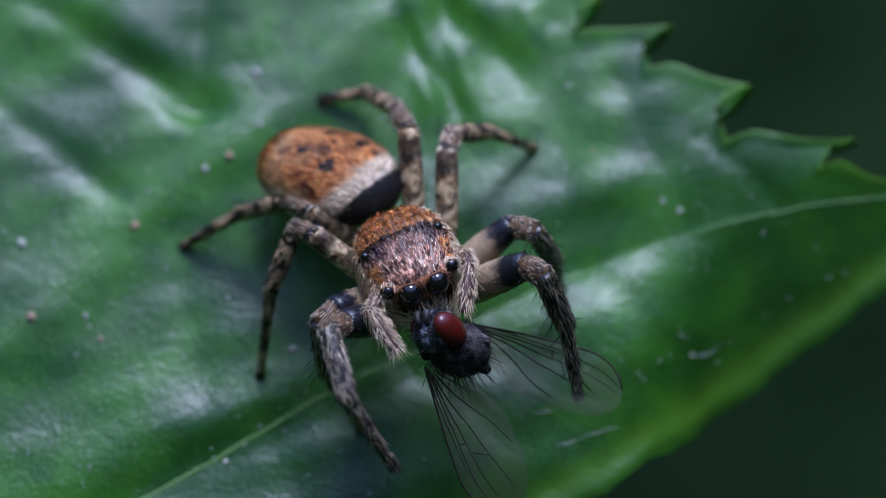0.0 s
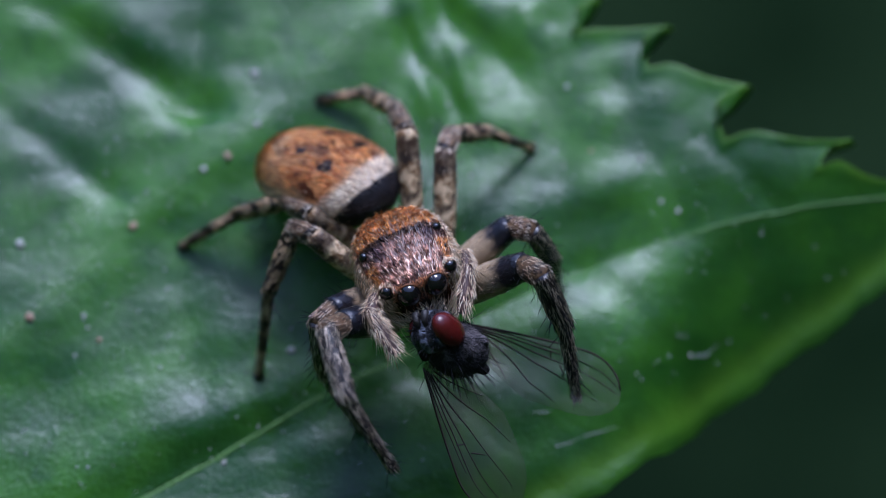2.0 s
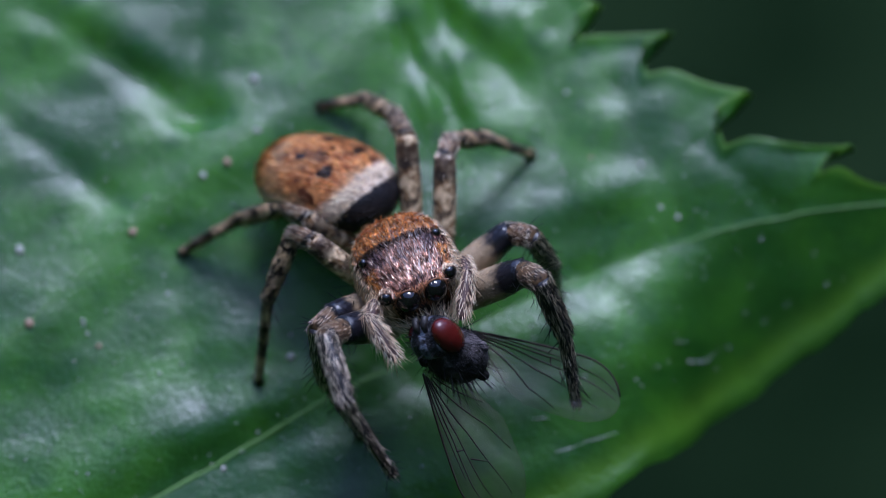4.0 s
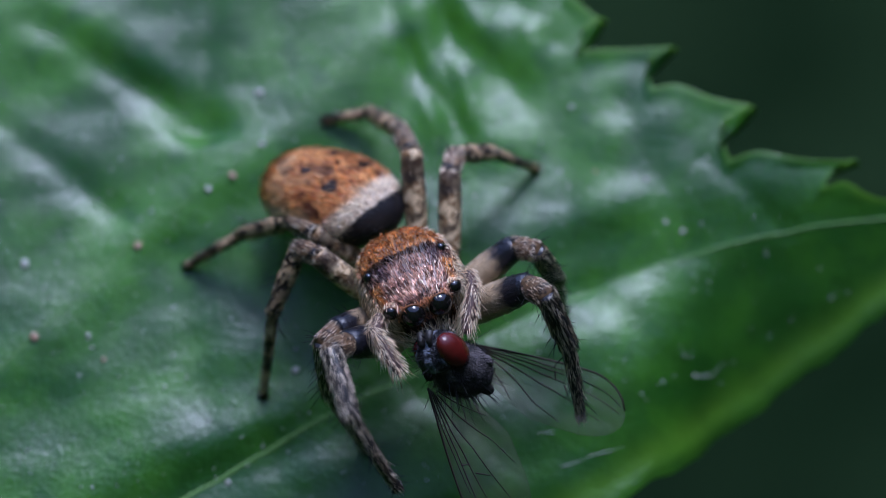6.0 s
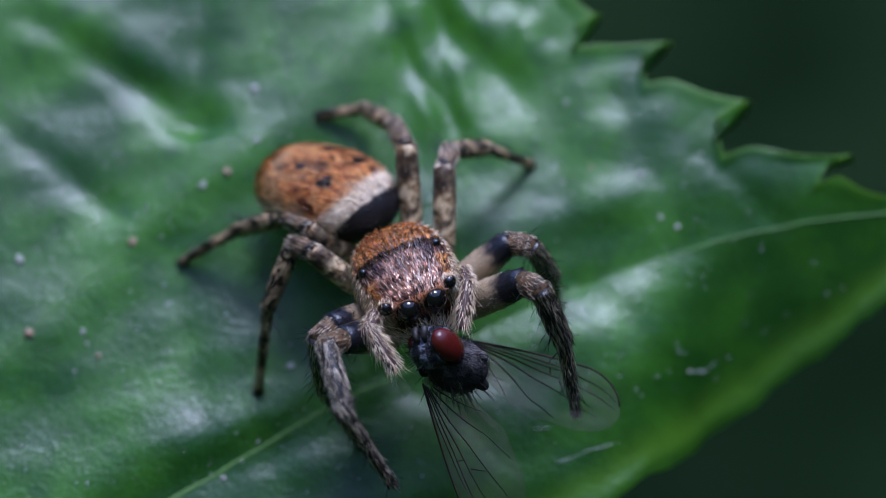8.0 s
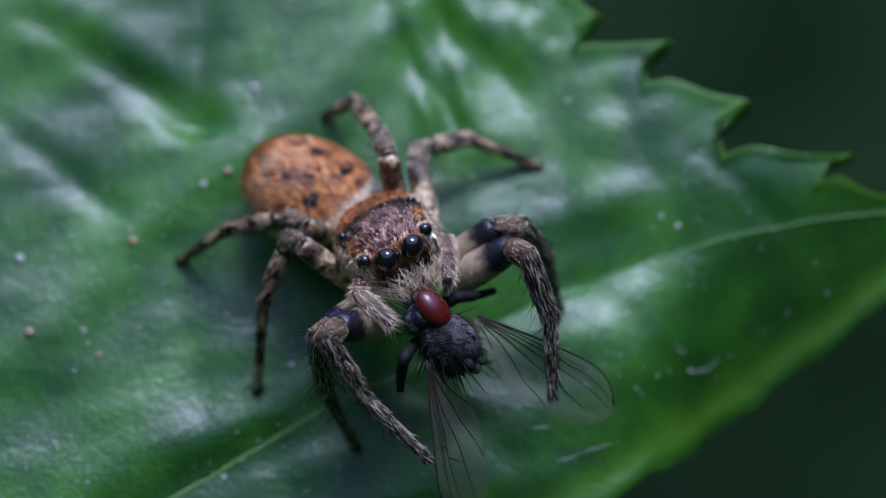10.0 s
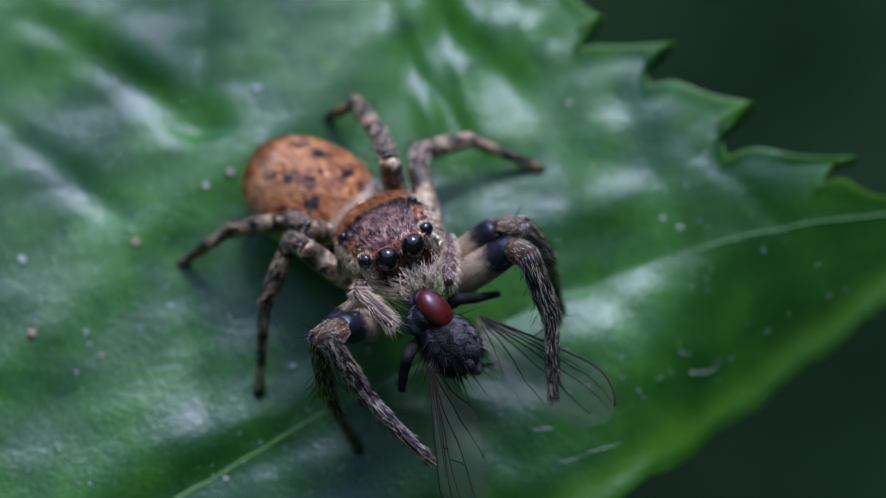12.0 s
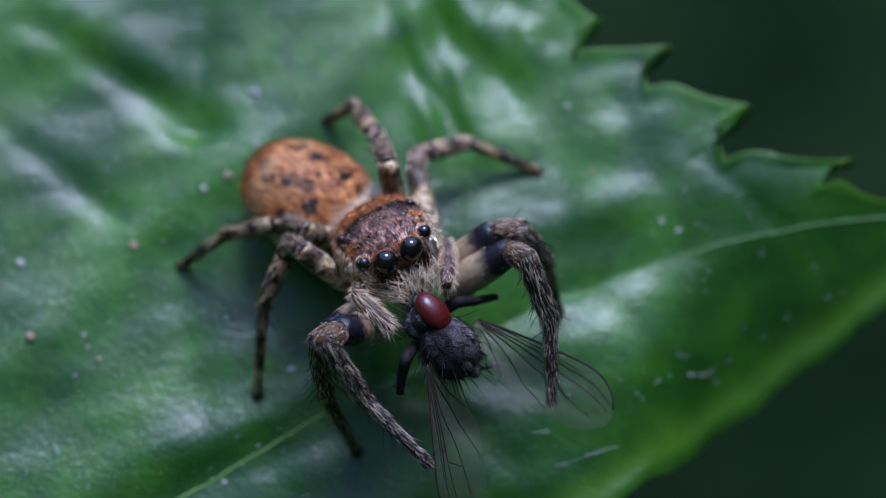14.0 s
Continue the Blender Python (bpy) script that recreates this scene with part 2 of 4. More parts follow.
DUST = plain("pale_dust", (0.42, 0.42, 0.36), 0.6)
SPECK = plain("bright_speck", (0.46, 0.48, 0.44), 0.2)
DUST_BROWN = plain("brown_grit", (0.38, 0.24, 0.16), 0.6)


# ---- mesh helpers ----
class Soup:
    """Vertices in millimetres, faces and material slots, gathered into one mesh."""

    def __init__(self):
        self.v, self.f, self.s, self.count = [], [], [], 0

    def add(self, verts, faces, slot=0):
        verts = np.asarray(verts, float).reshape(-1, 3)
        self.v.append(verts)
        self.f.extend(tuple(i + self.count for i in f) for f in np.asarray(faces).tolist()) if not isinstance(faces, list) else self.f.extend(tuple(i + self.count for i in f) for f in faces)
        self.s.extend([slot] * len(faces))
        self.count += len(verts)
        return self

    def grid(self, points, slot=0, closed=False):
        """points: rows x columns x 3; closed joins the last column to the first."""
        points = np.asarray(points, float)
        a, b = points.shape[:2]
        i, j = np.meshgrid(np.arange(a - 1), np.arange(b if closed else b - 1), indexing="ij")
        j2 = (j + 1) % b
        q = np.stack([i * b + j, i * b + j2, (i + 1) * b + j2, (i + 1) * b + j], -1).reshape(-1, 4)
        return self.add(points, q, slot)

    def hairs(self, p, d, bend, length, radius, slot=1, marks=(0.0, 0.55)):
        """Tapered three-sided hairs from roots p along unit ways d, their tips drawn aside by bend."""
        p, d, bend = (np.asarray(a, float) for a in (p, d, bend))
        n = len(p)
        length, radius = (np.broadcast_to(np.asarray(a, float), (n,))[:, None] for a in (length, radius))
        helper = np.where(np.abs(d[:, 2:3]) < 0.9, [[0.0, 0, 1]], [[1.0, 0, 0]])
        e1 = np.cross(d, helper)
        e1 /= np.linalg.norm(e1, axis=1, keepdims=True)
        e2 = np.cross(d, e1)
        rings = []
        for at in marks:
            r = 1 - 0.45 * at
            c = p + d * length * at + bend * at * at
            for a in (0, 2.0944, 4.18879):
                rings.append(c + radius * r * (math.cos(a) * e1 + math.sin(a) * e2))
        rings.append(p + d * length + bend)
        v = np.stack(rings, 1)
        m = len(marks)
        base = np.arange(n)[:, None] * (3 * m + 1)
        quads = np.concatenate([base + 3 * g + np.array([[k, (k + 1) % 3, 3 + (k + 1) % 3, 3 + k]]) for k in range(3) for g in range(m - 1)])
        tris = np.concatenate([base + 3 * m - 3 + np.array([[k, (k + 1) % 3, 3]]) for k in range(3)])
        self.add(v.reshape(-1, 3), quads.tolist() + tris.tolist(), slot)
        return self


def link_mesh(name, soup, mats, parent=None, label=""):
    me = bpy.data.meshes.new(name)
    me.from_pydata((np.concatenate(soup.v) * MM).tolist(), [], soup.f)
    for m in mats if isinstance(mats, (list, tuple)) else [mats]:
        me.materials.append(m)
    me.polygons.foreach_set("material_index", np.array(soup.s, np.int32))
    me.polygons.foreach_set("use_smooth", np.ones(len(soup.f), bool))
    me.update()
    ob = new(name, me)
    if parent:
        ob.parent = parent
    return tagged(ob, label) if label else ob


def part(name, soup, mats, parent, label=""):
    return link_mesh(name, soup, mats, parent, label)


def ball(cx, cy, cz, rx, ry, rz, rows=16, cols=24, slot=0, soup=None):
    soup = soup or Soup()
    th, ph = np.linspace(0.001, math.pi - 0.001, rows), np.linspace(0, 2 * math.pi, cols, endpoint=False)
    T, H = np.meshgrid(th, ph, indexing="ij")
    pts = np.stack([cx + rx * np.sin(T) * np.cos(H), cy + ry * np.sin(T) * np.sin(H), cz + rz * np.cos(T)], -1)
    return soup.grid(pts[::-1], slot, True)


def tube(path, radii, cols=10, slot=0, soup=None):
    """A round tube along a path of points, with a radius at each, capped by narrow rings."""
    soup = soup or Soup()
    path, radii = np.asarray(path, float), np.asarray(radii, float)
    way = np.gradient(path, axis=0)
    way /= np.linalg.norm(way, axis=1, keepdims=True)
    ref = np.array([0.0, 0, 1]) if abs(way[:, 2]).mean() < 0.9 else np.array([1.0, 0, 0])
    e1 = np.cross(way, ref)
    e1 /= np.linalg.norm(e1, axis=1, keepdims=True)
    e2 = np.cross(way, e1)
    a = np.linspace(0, 2 * math.pi, cols, endpoint=False)
    pts = path[:, None] + radii[:, None, None] * (np.cos(a)[None, :, None] * e1[:, None] + np.sin(a)[None, :, None] * e2[:, None])
    pts = np.concatenate([path[:1, None] + 0 * pts[:1], pts, path[-1:, None] + 0 * pts[:1]])
    return soup.grid(pts[:, ::-1], slot, True)


rng = np.random.default_rng(5)


def unit(v):
    return v / np.maximum(np.linalg.norm(v, axis=-1, keepdims=True), 1e-9)


# ---- leaf relief, millimetres ----
MID = np.polynomial.Polynomial.fit([-16, -12, -8.6, -5.32, -2.5, 0, 0.98, 1.6, 2.47, 3.2, 4, 4.8, 6, 7.14, 9.11, 11.5], [-14.72, -11.8, -9.32, -6.95, -4.65, -2.85, -2.22, -1.83, -1.27, -0.88, -0.43, -0.02, 0.44, 0.8, 1.05, 1.0], 6)
# side veins: depth (below nought: a raised fold), width, points
VEINS = [(-0.15, 0.8, [(-11.0, -6.2), (-6.32, 0.18), (-3.56, 3.08), (-0.2, 7.4)]), (0.17, 0.45, [(-4.6, 2.9), (-5.2, 4.4), (-5.0, 7.6)]), (0.17, 0.45, [(-4.9, 2.9), (-6.04, 4.58), (-8.6, 6.7)]), (0.08, 0.4, [(-6.4, 0.5), (-7.63, 2.0), (-9.6, 4.0)]),
         (0.05, 0.4, [(2.6, -0.97), (2.2, 6.0)]), (0.05, 0.4, [(5.0, 0.11), (3.6, 4.4)]), (0.05, 0.3, [(7.0, 0.76), (5.4, 2.6)]), (0.04, 0.4, [(0.0, -2.6), (0.3, 5.6)]), (0.04, 0.4, [(-4.6, -6.28), (-5.6, 0.0)]),
         (0.05, 0.4, [(-1.0, -3.47), (2.4, -7.15)]), (0.04, 0.4, [(2.8, -0.86), (5.6, -4.22)]), (0.05, 0.4, [(-3.6, -5.42), (-2.2, -9.21)])]
# swells of the blade between the veins: middle, half length and width, turn, and how steeply each leans
TILTS = [(-5.14, 3.25, 1.53, 0.81, -54, 0.08), (-7.09, 1.01, 1.45, 0.88, -51, 0.04), (-5.88, 5.68, 1.35, 0.74, -63, 0.08), (-4.33, 4.08, 1.53, 0.74, -74, 0.08), (-8.67, -1.21, 1.25, 0.81, -60, 0.05), (-6.47, 2.08, 1.94, 3.10, -9, -0.04),
         (-7.64, 5.51, 1.96, 1.62, -49, -0.12), (0.17, 5.77, 1.35, 0.30, -78, 0.30), (-0.55, 4.75, 1.35, 0.24, -77, 0.20), (1.58, 6.78, 1.03, 0.35, -71, 0.25), (0.71, 4.00, 1.39, 0.74, -57, 0.14), (2.24, 3.66, 2.01, 2.56, -24, 0.01),
         (1.00, 1.34, 1.76, 1.62, -46, 0.13), (2.64, 2.50, 1.41, 0.94, -55, 0.01), (-3.51, -2.10, 1.46, 1.22, 49, 0.12), (-5.03, -4.76, 1.70, 1.22, 42, 0.10), (-7.35, -6.20, 1.19, 1.08, 44, 0.10), (-5.55, -4.20, 2.53, 2.29, 37, 0.05),
         (2.66, -2.75, 1.88, 1.22, 25, 0.10), (0.07, -5.64, 1.70, 1.48, 37, 0.16), (1.61, -5.88, 1.68, 1.42, -125, 0.24), (0.98, 5.81, 1.19, 0.38, -65, -0.20), (-0.02, 4.50, 1.11, 0.22, -70, -0.10), (3.80, 2.60, 1.00, 0.80, -40, -0.09),
         (-4.27, -5.72, 2.02, 0.61, -140, -0.14), (5.72, 1.67, 1.29, 1.08, 10, -0.11), (3.50, 0.70, 1.50, 0.80, -149, -0.12), (-8.20, -3.88, 1.25, 0.94, 48, -0.08), (0.99, -4.12, 1.38, 0.81, 34, 0.26), (-2.73, -5.16, 1.85, 0.47, -138, -0.10),
         (-3.24, -6.60, 1.78, 0.88, 34, -0.13), (5.00, 3.20, 1.60, 1.30, -29, -0.08), (1.95, -4.45, 1.30, 0.80, 34, 0.22)]


def seg_distance(x, y, x0, y0, x1, y1):
    dx, dy = x1 - x0, y1 - y0
    k = np.clip(((x - x0) * dx + (y - y0) * dy) / (dx * dx + dy * dy), 0, 1)
    return np.hypot(x - x0 - k * dx, y - y0 - k * dy), k


def relief(x, y):
    """The height of the leaf's upper side."""
    x, y = np.asarray(x, float), np.asarray(y, float)
    slope = MID.deriv()(x)
    n = (y - MID(x)) / np.sqrt(1 + slope * slope)
    right = 1 / (1 + np.exp(-(x - 0.3) / 0.6))
    near = 1 / ((1 + np.exp(-(x + 0.2) / 0.5)) * (1 + np.exp((x - 4.5) / 0.5)))
    far = 1 / (1 + np.exp(-(x - 5.3) / 0.5))
    z = -(0.11 - 0.04 * right) * np.exp(-(n / np.where(n > 0, 0.45, 1.5)) ** 2)
    # below the midrib a short rise, then a fold that falls away ever more steeply to the margin
    m = np.clip(-n, 0, 6.5)
    over = 0.4 * np.log1p(np.exp(np.clip((m - 1.1 - 0.8 * near) / 0.4, -30, 30)))
    z += 0.25 * near * (1 - far) * m * np.exp(-(m / 2.1) ** 2) - (0.02 + 0.05 * right) * over ** 2 - 0.55 * far * m
    # a crisp crease along the midrib where the blade turns up again
    z += 0.035 * near * (1 - np.exp(-m / 0.25))
    up = np.clip(n, 0, None)
    steep = (1 - far) / (1 + np.exp(-(x - 2.9) / 0.35))
    z += 0.09 * steep * (1 - np.exp(-(up / 1.1) ** 2)) * np.exp(-(up / 3.6) ** 4)
    z += 0.12 * (1 - np.exp(-(up / 1.5) ** 2)) + 0.25 * far * up * np.exp(-(up / 1.5) ** 2)
    for deep, wide, line in VEINS:
        d, k = zip(*(seg_distance(x, y, *a, *b) for a, b in zip(line, line[1:])))
        fade = (1 - 0.5 * k[-1]) * np.clip(2.5 * k[0], 0, 1) if len(line) == 3 else 1.0
        z -= fade * deep * np.exp(-(np.minimum.reduce(d) / wide) ** 2)
    for bx, by, sx, sy, turn, a in TILTS:
        c, s = np.cos(np.radians(turn)), np.sin(np.radians(turn))
        u, v = (x - bx) * c + (y - by) * s, (y - by) * c - (x - bx) * s
        z += (1.0 if a > 0 else 1.4) * a * (0.08 * (x - bx) - 0.99 * (y - by)) * np.exp(-(u / sx) ** 2 - (v / sy) ** 2)
    z += 0.012 * np.sin(1.31 * x + 0.77 * y + 1.3 * np.sin(0.6 * x - 0.9 * y)) + 0.008 * np.sin(3.7 * y - 2.9 * x + 1.1 * np.sin(1.8 * x + 1.5 * y))
    return z


TILT_OF_LEAF, AXIS = 0.52, 1.2


def lay(x, y, over=0.0):
    """From the flat plan of the leaf to its place: the whole blade leans down towards the near side."""
    yy = (y + TILT_OF_LEAF * AXIS) / (1 + TILT_OF_LEAF)
    return np.stack(np.broadcast_arrays(x, yy, relief(x, y) + over + TILT_OF_LEAF * (yy - AXIS)), -1)


# ---- the leaf ----
def curve_between(a, b, bulge, steps, skew=1.0):
    """A line from a to b, without its end, bowed most near b where the skew is large."""
    a, b = np.array(a, float), np.array(b, float)
    side = np.array([-(b - a)[1], (b - a)[0]])
    k = np.linspace(0, 1, steps, endpoint=False)[:, None]
    return a + (b - a) * k + side * bulge * np.sin(math.pi * k ** skew)


def upper_margin():
    """The toothed margin from the tip of the leaf round to its stalk, and the even line from notch to notch that carries the teeth."""
    notches = [(11.6, 1.0), (9.9, 1.1), (7.77, 1.7), (5.83, 2.5), (4.26, 4.62), (2.84, 5.75), (2.58, 7.42), (1.8, 8.2)]
    tips = [(11.3, 1.35), (9.5, 1.35), (8.5, 2.4), (6.36, 4.1), (4.7, 5.88), (3.22, 6.72), (2.6, 8.76)]
    line, base = [], []
    for i, tip in enumerate(tips):
        line.append(curve_between(notches[i], tip, (0.1, 0.1, 0.2, 0.27, 0.25, 0.23, 0.1)[i], 18, 1.2))
        run = curve_between(tip, notches[i + 1], 0.0, 44)
        k = np.linspace(0, 1, 44, endpoint=False)[:, None]
        way = unit(np.array(notches[i + 1]) - np.array(tip))
        # each upper edge dips behind its tip and swells before the next notch
        swell = (0.1, 0.22, 0.23, 0.2, 0.03, 0.02, 0.05)[i]
        line.append(run + np.array([way[1], -way[0]]) * swell * np.sin(math.pi * k ** 2.6) ** 2)
        base.append(curve_between(notches[i], notches[i + 1], 0, 62))
    # beyond the view: an even toothed arc back to the stalk
    t = np.linspace(0, 1, 320)
    a0 = np.array(notches[-1])
    arc = (1 - t)[:, None] ** 3 * a0 + 3 * (t * (1 - t) ** 2)[:, None] * np.array([-4, 19]) + 3 * (t * t * (1 - t))[:, None] * np.array([-32, 14]) + (t ** 3)[:, None] * np.array([-27, -24.5])
    saw = 0.9 * np.abs((t * 16) % 1 - 0.15) * (t < 0.93)
    nrm = unit(np.stack([-np.gradient(arc[:, 1]), np.gradient(arc[:, 0])], -1))
    base.append(arc)
    line.append(arc - nrm * saw[:, None] * (t[:, None] * 12).clip(0, 1))
    return np.concatenate(line), np.concatenate(base)


def lower_margin():
    knots = np.array([(12.2, 2.2), (11.6, 1.0), (10.67, 0.63), (9.75, -0.01), (9.16, -0.75), (8.38, -1.38), (7.22, -2.25), (6.04, -3.29), (4.83, -4.99), (3.64, -6.51), (2.25, -7.69), (-1.0, -11.0), (-9, -19.5), (-17, -24.5), (-27, -24.5), (-33, -22)], float)
    run, t = [], np.linspace(0, 1, 40, endpoint=False)[:, None]
    for a, b, c, d in zip(knots, knots[1:], knots[2:], knots[3:]):
        run.append(0.5 * (2 * b + (c - a) * t + (2 * a - 5 * b + 4 * c - d) * t ** 2 + (3 * b - a - 3 * c + d) * t ** 3))
    arc = np.concatenate([*run, knots[-2:-1]])
    s = np.linspace(0, 1, len(arc))
    nrm = unit(np.stack([-np.gradient(arc[:, 1]), np.gradient(arc[:, 0])], -1))
    return arc + nrm * (0.012 * np.sin(s * 150) + 0.04 * np.sin(s * 61))[:, None] * (s * 12).clip(0, 1)[:, None], arc


def build_leaf():
    soup, rim_glow = Soup(), []
    for (margin, smooth), up in ((upper_margin(), True), (lower_margin(), False)):
        n = len(margin)
        run = np.concatenate([[0], np.cumsum(np.linalg.norm(np.diff(smooth, axis=0), axis=1))])
        run /= run[-1]
        mx = np.interp(run, [0, run[434], 1], [11.6, -3.5, -27]) if up else 11.6 - 38.6 * run
        mid = np.stack([mx, np.where(mx < -16, -14.72 + (mx + 16) * 0.9, MID(np.maximum(mx, -16)))], -1)
        v = 1 - (1 - np.linspace(0, 1, 200)) ** 1.4
        pts = mid[:, None] * (1 - v)[None, :, None] + smooth[:, None] * v[None, :, None]
        along = unit(np.gradient(smooth, axis=0))
        off = margin - smooth
        slide = along * (off * along).sum(-1, keepdims=True)
        reach = np.linalg.norm(smooth - mid, axis=1)[:, None] * (1 - v)[None]
        s = np.clip(1 - reach / 0.8, 0, 1)[..., None]
        pts = pts + (off - slide)[:, None] * s + slide[:, None] * s ** 2
        flat = np.stack([pts[..., 0].clip(-16, 12), pts[..., 1].clip(-14, 14)], -1)
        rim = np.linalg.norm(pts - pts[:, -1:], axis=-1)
        # thin pale edge above; below, a wider band of painted-in glow
        rim_glow.append(0.8 * np.exp(-(rim / 0.12) ** 2) if up else 0.55 * np.exp(-((rim - 0.55) / 0.4) ** 2)[:, ::-1])
        curl = 0.06 * np.exp(-(rim / 0.3) ** 2) if up else 0.22 * np.exp(-(rim / 0.5) ** 2)
        full = lay(flat[..., 0], flat[..., 1], curl)
        full[..., 0] += pts[..., 0] - flat[..., 0]
        full[..., 1] += (pts[..., 1] - flat[..., 1]) / (1 + TILT_OF_LEAF)
        soup.grid(full if up else full[:, ::-1], 0)
    leaf = link_mesh("leaf", soup, LEAF)
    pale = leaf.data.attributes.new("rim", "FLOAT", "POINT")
    pale.data.foreach_set("value", np.concatenate([r.ravel() for r in rim_glow]).astype(np.float32))
    tagged(leaf, "large glossy dark green leaf with toothed margin and sunken veins", "leaf")
    thick = leaf.modifiers.new("thickness", "SOLIDIFY")
    thick.thickness, thick.offset = 0.14 * MM, -1
    xs = np.linspace(11.0, -15.5, 120)
    ys = MID(xs)
    wob = 0.006 * np.sin(xs * 7) + 0.005 * np.sin(xs * 17)
    w = np.interp(xs, [-15, 0, 11], [0.12, 0.055, 0.03])
    part("midrib", tube(lay(xs, ys, -0.85 * w + 0.3 * wob), w + 0.4 * wob, 8), VEIN, leaf, "pale green midrib")
    for line in (np.array(VEINS[0][2]), np.array(VEINS[2][2])):
        k = np.linspace(0, len(line) - 1, 80)
        x, y = (np.interp(k, range(len(line)), line[:, c]) + 0.05 * np.sin(5 * k + c) for c in (0, 1))
        r = 0.022 - 0.005 * k
        part("side_vein", tube(lay(x, y, -0.6 * r), r, 6), VEIN, leaf, "thin side vein")
    k = np.linspace(0, 1, 40)
    root = lay(-16.0, -14.0)[2] - 0.4
    stalk = np.stack([-26.5 - 30 * k, -17 - 20 * k, root + (-255 - root) * k ** 2.2], -1)
    part("stalk", tube(stalk, 0.5 + 0.6 * k, 10), VEIN, leaf, "green leaf stalk")
    return leaf


ground_soup = Soup()
gx = np.concatenate([-np.geomspace(0.3, 400, 24)[::-1], [0], np.geomspace(0.3, 400, 24)]) * 1000
GX, GY = np.meshgrid(gx, gx, indexing="ij")
GZ = -250 + np.where(np.hypot(GX, GY) < 3000, 14 * np.sin(GX / 210) * np.cos(GY / 170), 0)
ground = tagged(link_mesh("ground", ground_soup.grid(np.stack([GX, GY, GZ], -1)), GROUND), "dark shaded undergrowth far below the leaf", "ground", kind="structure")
# unseen foliage ring, added to cut off low sky; tallest on the near side
ang = np.linspace(0, 2 * math.pi, 161)
rise = np.linspace(0, 1, 14)
AN, RI = np.meshgrid(ang[:-1], rise, indexing="ij")
top = 1020 - 720 * np.sin(AN) + 60 * np.sin(AN * 5) + 40 * np.sin(AN * 13 + 1) + 30 * np.sin(AN * 31 + 2)
out_r = 820 + 40 * np.sin(AN * 9) * RI + 25 * np.sin(AN * 23 + 6 * RI) + 120 * RI ** 2
sky_block_pts = np.stack([out_r * np.cos(AN), out_r * np.sin(AN), -265 + (top + 265) * RI], -1)
hedge = link_mesh("sky_blocker", Soup().grid(np.swapaxes(sky_block_pts, 0, 1), 0, True), SKY_BLOCK)
tagged(hedge, "unseen dark green foliage ring added to block the sky", "hedge", kind="structure")
leaf = build_leaf()


# ---- the jumping spider ----
spider = tagged(new("jumping_spider"), "furry rust-brown jumping spider with orange abdomen, feeding on a fly", "spider")
ROOT = pose(-1.0 * MM, -1.5 * MM, 0.1 * MM)
spider.matrix_world = ROOT


def mm_pose(x, y, z, rx=0, ry=0, rz=0):
    return pose(x * MM, y * MM, z * MM, rx, ry, rz)


def surface_hairs(soup, pts, nrm, lie, length, radius, flat=0.25, spread=0.25, slot=1):
    """Hairs that lie along the ways lie, raised from the surface by flat."""
    lie = lie - nrm * (lie * nrm).sum(-1, keepdims=True)
    d = unit(unit(lie) + nrm * flat + rng.normal(0, spread, pts.shape))
    n = len(pts)
    ln = length * rng.uniform(0.6, 1.3, n)
    soup.hairs(pts - nrm * 0.01, d, -nrm * (ln * 0.18)[:, None], ln, radius * rng.uniform(0.7, 1.3, n), slot)


CY = np.array([-1.36, -1.25, -1.0, -0.6, -0.1, 0.4, 0.75, 0.95, 1.03, 1.07])
CW = np.array([0.2, 0.48, 0.75, 0.95, 1.03, 0.97, 0.86, 0.74, 0.62, 0.28])
CT = np.array([0.05, 0.32, 0.6, 0.77, 0.79, 0.69, 0.58, 0.5, 0.42, 0.2])
CB = np.array([-0.1, -0.3, -0.45, -0.55, -0.6, -0.6, -0.56, -0.5, -0.42, -0.2])


def soft(y, values):
    """The profile at y, its corners rounded off."""
    return sum(w * np.interp(y + s, CY, values) for s, w in ((-0.16, 0.12), (-0.08, 0.2), (0, 0.36), (0.08, 0.2), (0.16, 0.12)))


def carapace_point(y, a):
    """The shell at the length y and angle a (0 to its side, 90 degrees to the top), and its outward normal."""
    def at(y, a):
        w, t, b = soft(y, CW), soft(y, CT), soft(y, CB)
        c, s = np.cos(a), np.sin(a)
        x = w * np.sign(c) * np.abs(c) ** 0.85
        z = np.where(s > 0, t, -b) * np.sign(s) * np.abs(s) ** 0.85
        return np.stack([x, y + 0 * x, z], -1)
    p = at(y, a)
    n = np.cross(at(y, a + 0.02) - at(y, a - 0.02), at(np.clip(y + 0.03, -1.36, 1.07), a) - at(np.clip(y - 0.03, -1.36, 1.07), a))
    n = unit(n)
    n *= np.sign((n * (p - np.array([0, -0.1, -0.1]))).sum(-1, keepdims=True))
    return p, n


